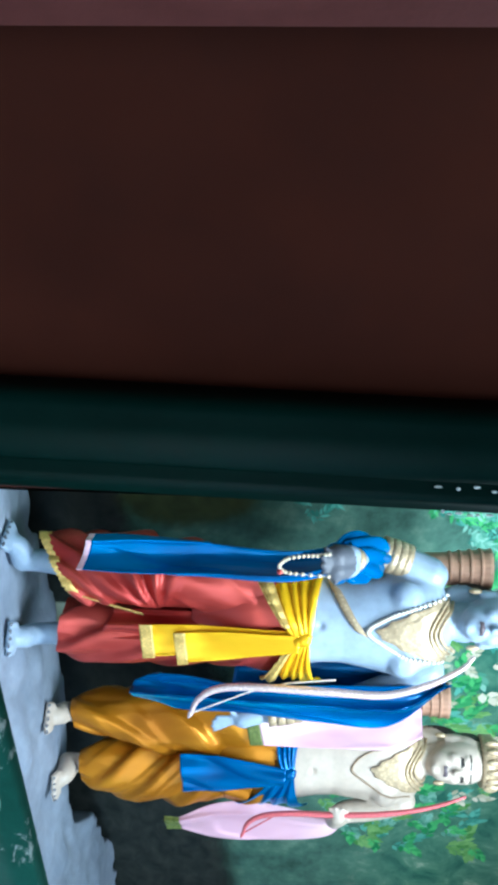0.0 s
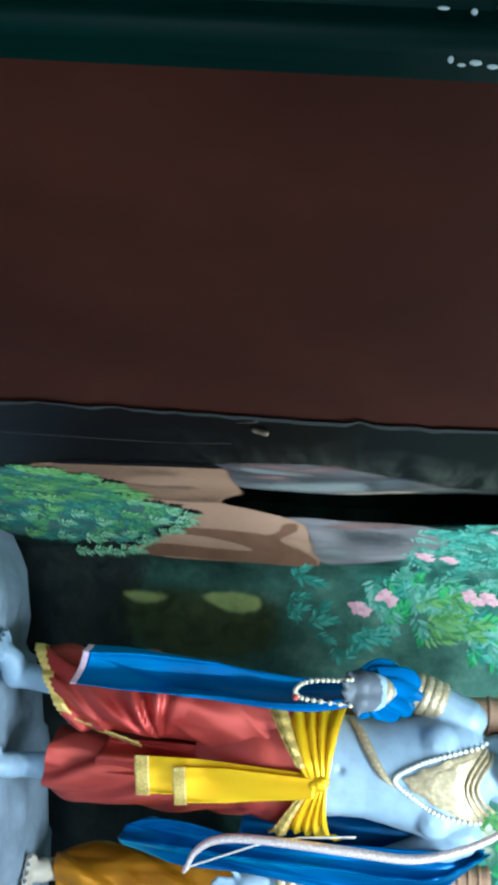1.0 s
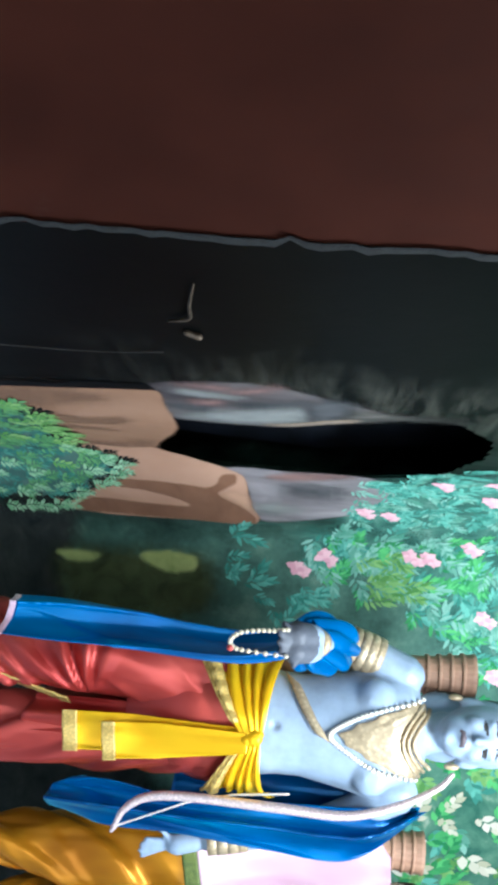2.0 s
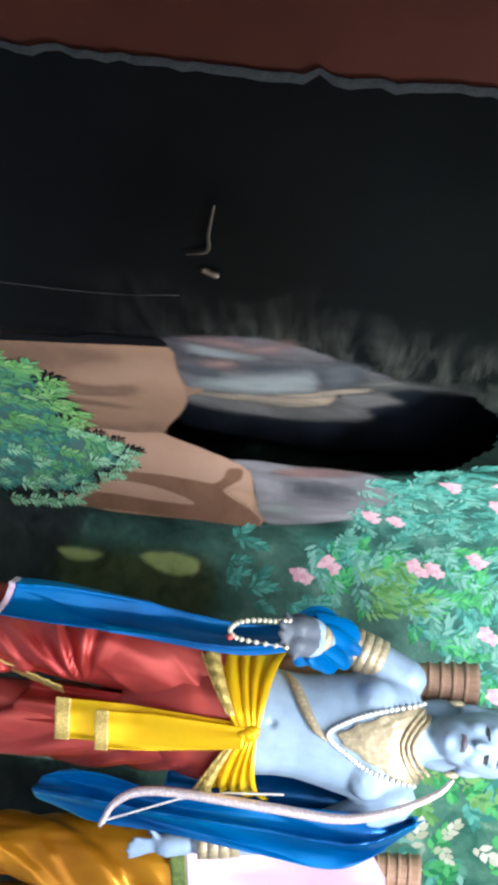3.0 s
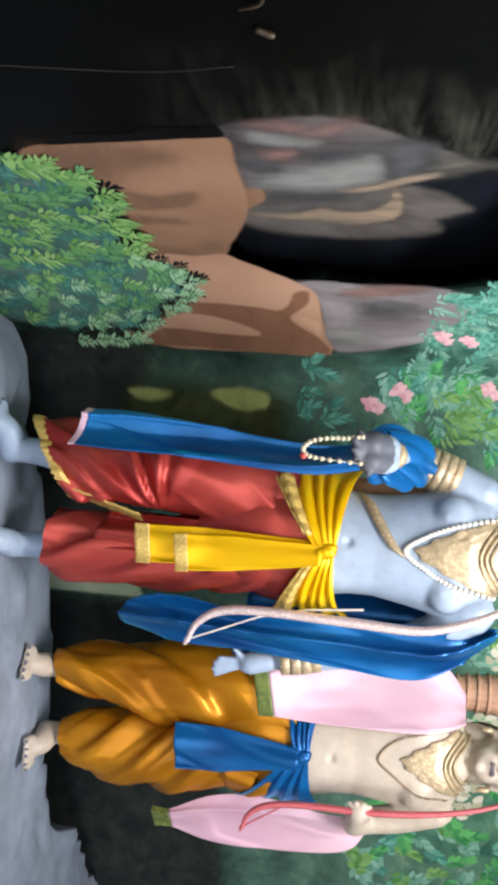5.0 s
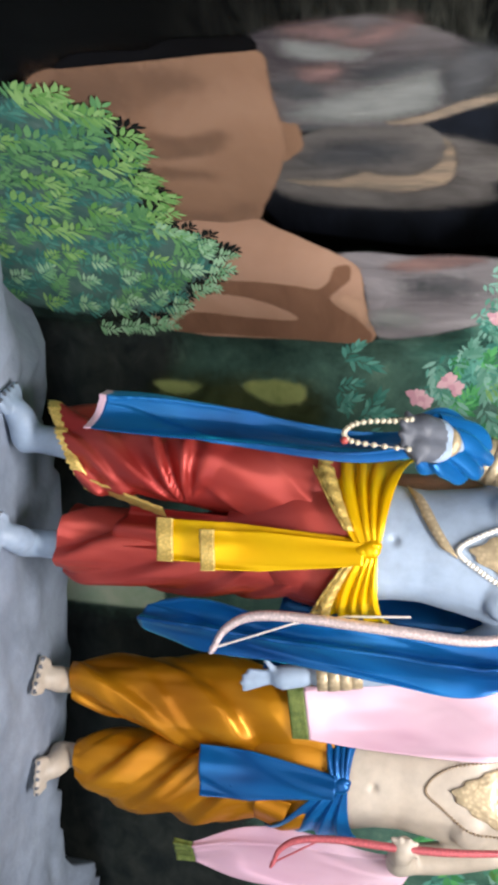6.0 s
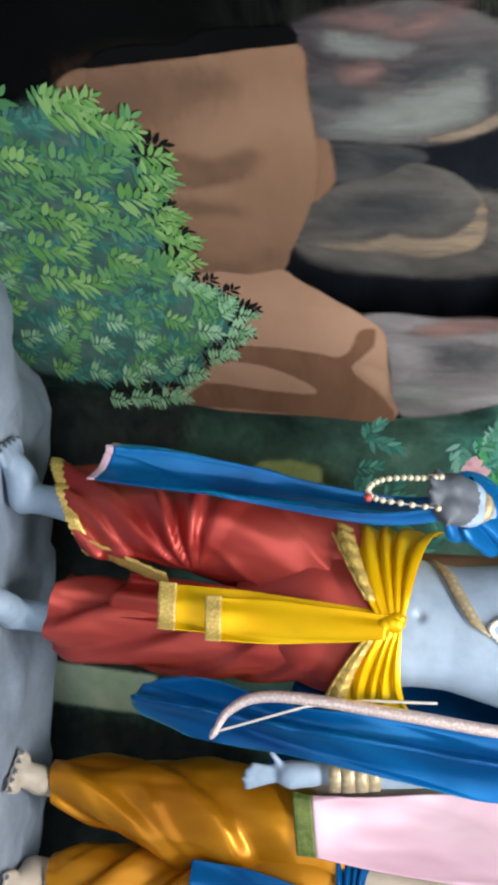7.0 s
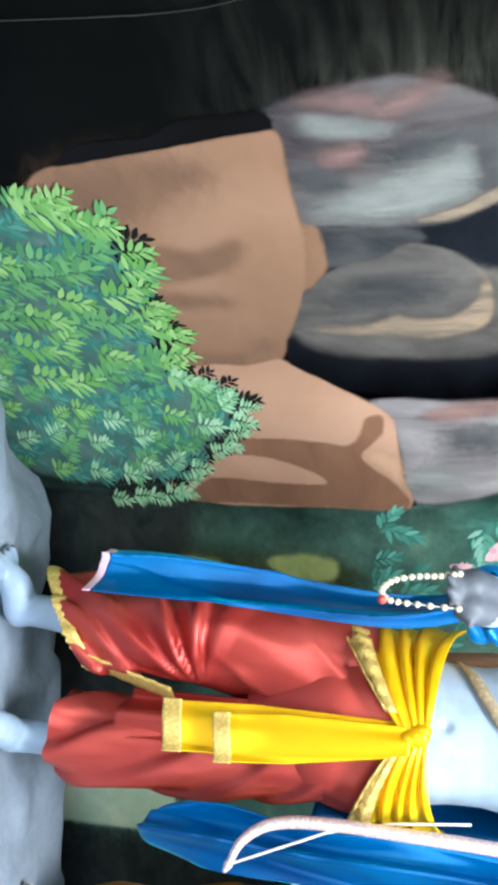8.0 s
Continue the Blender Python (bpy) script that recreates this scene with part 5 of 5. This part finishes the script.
over = shawl(AT_B, "shawl", "royal blue satin shawl hanging from the blue statue's shoulder", M_BLUE,
      [(0.185, 0.02, 1.345), (0.185, -0.045, 1.22), (0.195, -0.05, 0.95), (0.205, -0.05, 0.72), (0.18, -0.055, 0.54), (0.19, -0.05, 0.385)],
      [(0.215, 0.03, 1.345), (0.325, -0.02, 1.17), (0.322, -0.02, 0.95), (0.305, -0.02, 0.72), (0.3, -0.03, 0.54), (0.275, -0.03, 0.365)], 4.6, 0.022, 0.4, None, 0.075)
bm = bmesh.new()
sheet(bm, lambda u, v: Vector((0.1 + 0.02 * v + (0.2 + 0.02 * v) * u, 0.11 + 0.012 * math.sin(9 * u + 2 * v), 1.32 - 0.04 * u - 0.62 * v)), 40, 50, 0.004)
part("back_fall", bm, M_BLUE, over)
hang = shawl(AT_B, "shawl", "royal blue satin shawl looped over the blue statue's wrist and hanging", M_BLUE,
             [(-0.262, -0.13, 1.03), (-0.235, -0.14, 0.85), (-0.252, -0.15, 0.6), (-0.272, -0.18, 0.4), (-0.272, -0.19, 0.29)],
             [(-0.2, -0.2, 1.03), (-0.16, -0.21, 0.85), (-0.168, -0.215, 0.6), (-0.172, -0.235, 0.4), (-0.178, -0.24, 0.265)], 3.4, 0.015, 2.0, (M_PINK, 0.016, "pink hem"))
bm = bmesh.new()
loop = []
for k in range(24):
    f = k / 23
    c = mix3((-0.226, -0.2, 1.0), (-0.21, -0.075, 1.1), f)
    ring = []
    for j in range(96):
        a = 2 * math.pi * j / 96
        r = (0.03 + 0.026 * math.sin(math.pi * min(1, f * 0.75 + 0.12))) * (1 + 0.24 * ridge(4 * a + 2.2 * f) + 0.08 * math.sin(3 * a + 9 * f))
        ring.append(c + Vector((math.cos(a) * r * 1.15, math.sin(a) * r * 0.45, math.sin(a) * r * 1.15)))
    loop.append(ring)
loft(bm, loop, True, False)
part("wrist_loop", bm, M_BLUE, hang)
shawl(AT_F, "shawl", "pale pink satin shawl over the cream statue's shoulder with green border", M_PINK,
      [(-0.15, -0.025, 1.325), (-0.235, -0.06, 1.24), (-0.225, -0.07, 1.05), (-0.195, -0.115, 0.88), (-0.178, -0.15, 0.745)],
      [(-0.075, -0.085, 1.325), (-0.05, -0.145, 1.23), (-0.04, -0.138, 1.05), (-0.04, -0.145, 0.9), (-0.05, -0.17, 0.775)], 2.6, 0.006, 1.0, (M_GREEN_BROCADE, 0.045, "olive green brocade border"))
shawl(AT_F, "shawl", "pink satin shawl draped from the cream statue's elbow with green end", M_PINK,
      [(0.255, 0.0, 1.075), (0.25, -0.02, 0.95), (0.225, -0.02, 0.75), (0.24, -0.02, 0.6), (0.3, -0.02, 0.47)],
      [(0.3, 0.05, 1.08), (0.375, 0.04, 1.0), (0.395, 0.03, 0.75), (0.39, 0.02, 0.6), (0.36, 0.01, 0.475)], 2.3, 0.018, 3.0, (M_GREEN_BROCADE, 0.055, "olive green brocade end"))


# jewellery
def collar(at, skin_y, cx, low, name, label):
    def fn(u, v):
        u = 2 * u - 1
        x = cx + u * (0.098 - 0.03 * v)
        zb = low + (1.315 - low) * abs(u) ** 1.35 + 0.006 * math.sin(22 * u)
        zt = 1.29 + 0.05 * abs(u) ** 1.6
        z = zb + (zt - zb) * v
        return Vector((x, skin_y(x, z) - 0.007 - 0.0006 * abs(math.sin(v * 12)) - 0.003 * math.sin(v * math.pi), z))
    ob = thing(name, label, "necklace", at)
    bm = bmesh.new()
    sheet(bm, fn, 60, 40, 0.006)
    part("pectoral", bm, M_GOLD, ob)
    for r in range(3):
        bm = bmesh.new()
        pts = []
        for k in range(15):
            u = (2 * k / 14 - 1)
            x = cx + u * (0.07 + 0.009 * r)
            z = 1.302 - 0.014 * r + 0.052 * abs(u) ** 1.7
            pts.append((x, skin_y(x, z) - 0.012, z, 0.0055))
        limb(bm, pts, 8, 45)
        part("neck_ring", bm, M_GOLD, ob)
    return ob


def strand(at, skin_y, name, label, curve, n, r, mat):
    ob = thing(name, label, "necklace", at)
    b0 = bmesh.new()
    blob(b0, (0, 0, 0), (r, r, r), 10, 7)
    me = mesh_of("bead", b0, mat)
    for p in spline(curve, n):
        o = new("bead", me)
        o.parent = ob
        o.location = (p.x, skin_y(p.x, p.z) - r * 0.9, p.z)
    return ob


collar(AT_B, skin_b, 0.006, 1.115, "necklace", "carved gilt pectoral necklace on the blue statue's chest")
collar(AT_F, skin_f, 0.045, 1.15, "necklace", "carved gilt pectoral necklace on the cream statue's chest")
strand(AT_B, skin_b, "pearl_necklace", "double strand of cream pearls on the blue statue", [(-0.095, 0, 1.33), (-0.068, 0, 1.22), (-0.033, 0, 1.14), (0.006, 0, 1.092), (0.045, 0, 1.14), (0.08, 0, 1.21), (0.105, 0, 1.32)], 46, 0.0065, M_PEARL)
strand(AT_F, skin_f, "pearl_necklace", "fine gold bead chain on the cream statue's chest", [(-0.05, 0, 1.3), (-0.035, 0, 1.2), (0.0, 0, 1.12), (0.05, 0, 1.085), (0.09, 0, 1.13), (0.135, 0, 1.2), (0.15, 0, 1.29)], 54, 0.0038, M_METAL)
bm = bmesh.new()


def belt_path(u, v):
    p = spline([(0.012, 0, 1.072), (-0.04, 0, 1.035), (-0.09, 0, 1.005), (-0.118, 0, 0.985)], 30)[min(int(u * 29), 29)]
    q = p + Vector((0.012, 0, 0.018)) * (2 * v - 1)
    return Vector((q.x, skin_b(q.x, q.z) - 0.006 - 0.005 * math.sin(v * math.pi), q.z))


sheet(bm, belt_path, 30, 8, 0.005)
ob = part("body_chain", bm, M_GOLD)
ob.matrix_world = AT_B
tagged(ob, "broad gilt body chain crossing the blue statue's ribs", "chain")


def bangle(at, a, b, r, name, label):
    ob = thing(name, label, "bangle", at)
    for k in range(4):
        f = k / 3
        p = mix3(a, b, f)
        bm = bmesh.new()
        d = (Vector(b) - Vector(a)).normalized()
        m = Matrix.Translation(p) @ d.to_track_quat("Z", "Y").to_matrix().to_4x4()
        hh = max(0.007, (Vector(b) - Vector(a)).length / 4.9)
        rr = r + (0.0015 if k in (1, 2) else 0)
        loft(bm, [[m @ Vector((((rr + s) * math.cos(2 * math.pi * j / 28)), (rr + s) * math.sin(2 * math.pi * j / 28), z)) for j in range(28)] for s, z in ((-0.008, -hh), (0, -hh), (0.001, 0), (0, hh), (-0.008, hh))], True, False)
        part("ring", bm, M_GOLD, ob)
    return ob


bangle(AT_B, (-0.19, -0.0, 1.2), (-0.21, -0.006, 1.14), 0.053, "armlet", "carved gilt armlet above the blue statue's elbow")
bangle(AT_B, (0.318, 0.06, 0.885), (0.331, 0.052, 0.81), 0.038, "bracelet", "broad carved gilt bracelet on the blue statue's wrist")
bangle(AT_B, (-0.224, -0.165, 1.043), (-0.224, -0.18, 1.036), 0.033, "bracelet", "gilt bracelet on the blue statue's raised wrist")

# prayer beads in the blue statue's hand
ob = thing("prayer_beads", "loop of pale prayer beads hanging from the blue statue's fingers", "beads", AT_B)
b0 = bmesh.new()
blob(b0, (0, 0, 0), (0.0062, 0.0062, 0.0062), 12, 8)
me = mesh_of("bead", b0, M_SEED)
string_line = [(-0.255, -0.262, 0.965), (-0.249, -0.26, 0.93), (-0.246, -0.258, 0.89), (-0.236, -0.257, 0.848), (-0.216, -0.257, 0.828), (-0.2, -0.258, 0.842), (-0.195, -0.26, 0.89), (-0.192, -0.262, 0.965)]
for q in spline(string_line, 23):
    o = new("bead", me)
    o.parent = ob
    o.location = q
bm = bmesh.new()
limb(bm, [(*q, 0.0012) for q in string_line], 6, 40)
part("thread", bm, M_CORD, ob, "thin thread")
bm = bmesh.new()
blob(bm, (-0.2, -0.258, 0.83), (0.009, 0.009, 0.009))
part("tassel_bead", bm, M_RUBY, ob, "red bead")


def bow(at, name, label, pts, r, mat, string, line):
    ob = thing(name, label, "bow", at)
    bm = bmesh.new()
    limb(bm, [(*p, r * k) for p, k in zip(pts, [0.55, 0.8, 1, 1.05, 1.1, 1.05, 0.9, 0.7, 0.5][:len(pts)])], 14, 60)
    part("limb", bm, mat, ob)
    bm = bmesh.new()
    limb(bm, [(*q, 0.0026) for q in line], 8, 0, False)
    part("string", bm, string, ob, "thin bow string")
    bm = bmesh.new()
    d = (Vector(pts[0]) - Vector(pts[1])).normalized() * 0.012
    limb(bm, [(*pts[0], r * 0.75), (*(Vector(pts[0]) + d), r * 0.45)], 12)
    part("tip", bm, mat, ob)
    return ob


bow(AT_B, "bow", "recurved archery bow wrapped in pinkish silver tinsel", [(0.282, -0.1, 0.568), (0.238, -0.1, 0.59), (0.203, -0.1, 0.645), (0.192, -0.1, 0.75), (0.196, -0.1, 0.98), (0.197, -0.1, 1.15), (0.16, -0.1, 1.275), (0.11, -0.095, 1.37), (0.074, -0.09, 1.405)], 0.0115, M_TINSEL, M_CORD, [(0.282, -0.1, 0.568), (0.206, -0.1, 0.745), (0.178, -0.09, 0.86), (0.163, -0.085, 1.0)])
bow(AT_F, "bow", "recurved archery bow wrapped in red foil", [(0.272, -0.165, 0.712), (0.235, -0.165, 0.728), (0.205, -0.165, 0.775), (0.19, -0.165, 0.87), (0.187, -0.165, 1.02), (0.178, -0.165, 1.16), (0.16, -0.16, 1.29), (0.135, -0.155, 1.39), (0.105, -0.15, 1.47)], 0.0095, M_RED_TINSEL, M_RED_TINSEL, [(0.272, -0.165, 0.712), (0.19, -0.162, 0.84), (0.185, -0.158, 1.0)])


def quiver(at, x, y, z, name, label):
    ob = thing(name, label, "quiver", at)
    bm = bmesh.new()
    seg = 40
    prof = [(z - 0.55, 0.03), (z - 0.3, 0.043), (z - 0.12, 0.05), (z, 0.062), (z + 0.012, 0.065), (z + 0.012, 0.055), (z - 0.03, 0.05)]
    loft(bm, [[(x - 0.02 * (zz - z) + (r + 0.0015 * math.sin(16 * a)) * math.cos(a), y + (r + 0.0015 * math.sin(16 * a)) * math.sin(a), zz) for a in (2 * math.pi * k / seg for k in range(seg))] for zz, r in prof])
    part("tube", bm, M_QUIVER, ob)
    for k in range(4):
        bm = bmesh.new()
        zz = z - 0.022 - 0.032 * k
        r = 0.062 - 0.0032 * k
        loft(bm, [[(x - 0.02 * (zz - z) + (r + s) * math.cos(2 * math.pi * j / seg), y + (r + s) * math.sin(2 * math.pi * j / seg), zz + h) for j in range(seg)] for s, h in ((-0.004, -0.006), (0.003, -0.004), (0.003, 0.004), (-0.004, 0.006))], True, False)
        part("band", bm, M_QUIVER, ob)
    return ob


quiver(AT_B, -0.148, 0.12, 1.47, "quiver", "brown banded quiver behind the blue statue's shoulder")
quiver(AT_F, -0.135, 0.12, 1.43, "quiver", "brown banded quiver behind the cream statue's shoulder")


def crown(at, head, name, label):
    hx, hy, hz = head
    ob = thing(name, label, "crown", at)
    bm = bmesh.new()
    seg = 36
    prof = [(0.078, 0.092), (0.083, 0.1), (0.1, 0.098), (0.12, 0.1), (0.125, 0.088), (0.16, 0.07), (0.2, 0.045), (0.24, 0.018), (0.25, 0.004)]
    loft(bm, [[(hx + r * math.cos(2 * math.pi * k / seg) * 0.92, hy + 0.015 + r * math.sin(2 * math.pi * k / seg), hz + h) for k in range(seg)] for h, r in prof])
    part("cap", bm, M_GOLD, ob)
    for k in range(7):
        a = math.pi * (1.15 + 0.7 * k / 6)
        bm = bmesh.new()
        blob(bm, (hx + 0.093 * math.cos(a), hy + 0.015 + 0.1 * math.sin(a), hz + 0.115), (0.012, 0.01, 0.026), 10, 8)
        part("petal", bm, M_GOLD, ob)
    for s in (-1, 1):
        bm = bmesh.new()
        blob(bm, (hx + s * 0.088, hy + 0.012, hz - 0.06), (0.009, 0.009, 0.02), 10, 8)
        part("earring", bm, M_GOLD, ob)
    return ob


crown(AT_B, (-0.018, -0.02, 1.475), "crown", "carved gilt crown and earrings on the blue statue's head")
crown(AT_F, (0.035, -0.02, 1.46), "crown", "carved gilt crown and earrings on the cream statue's head")
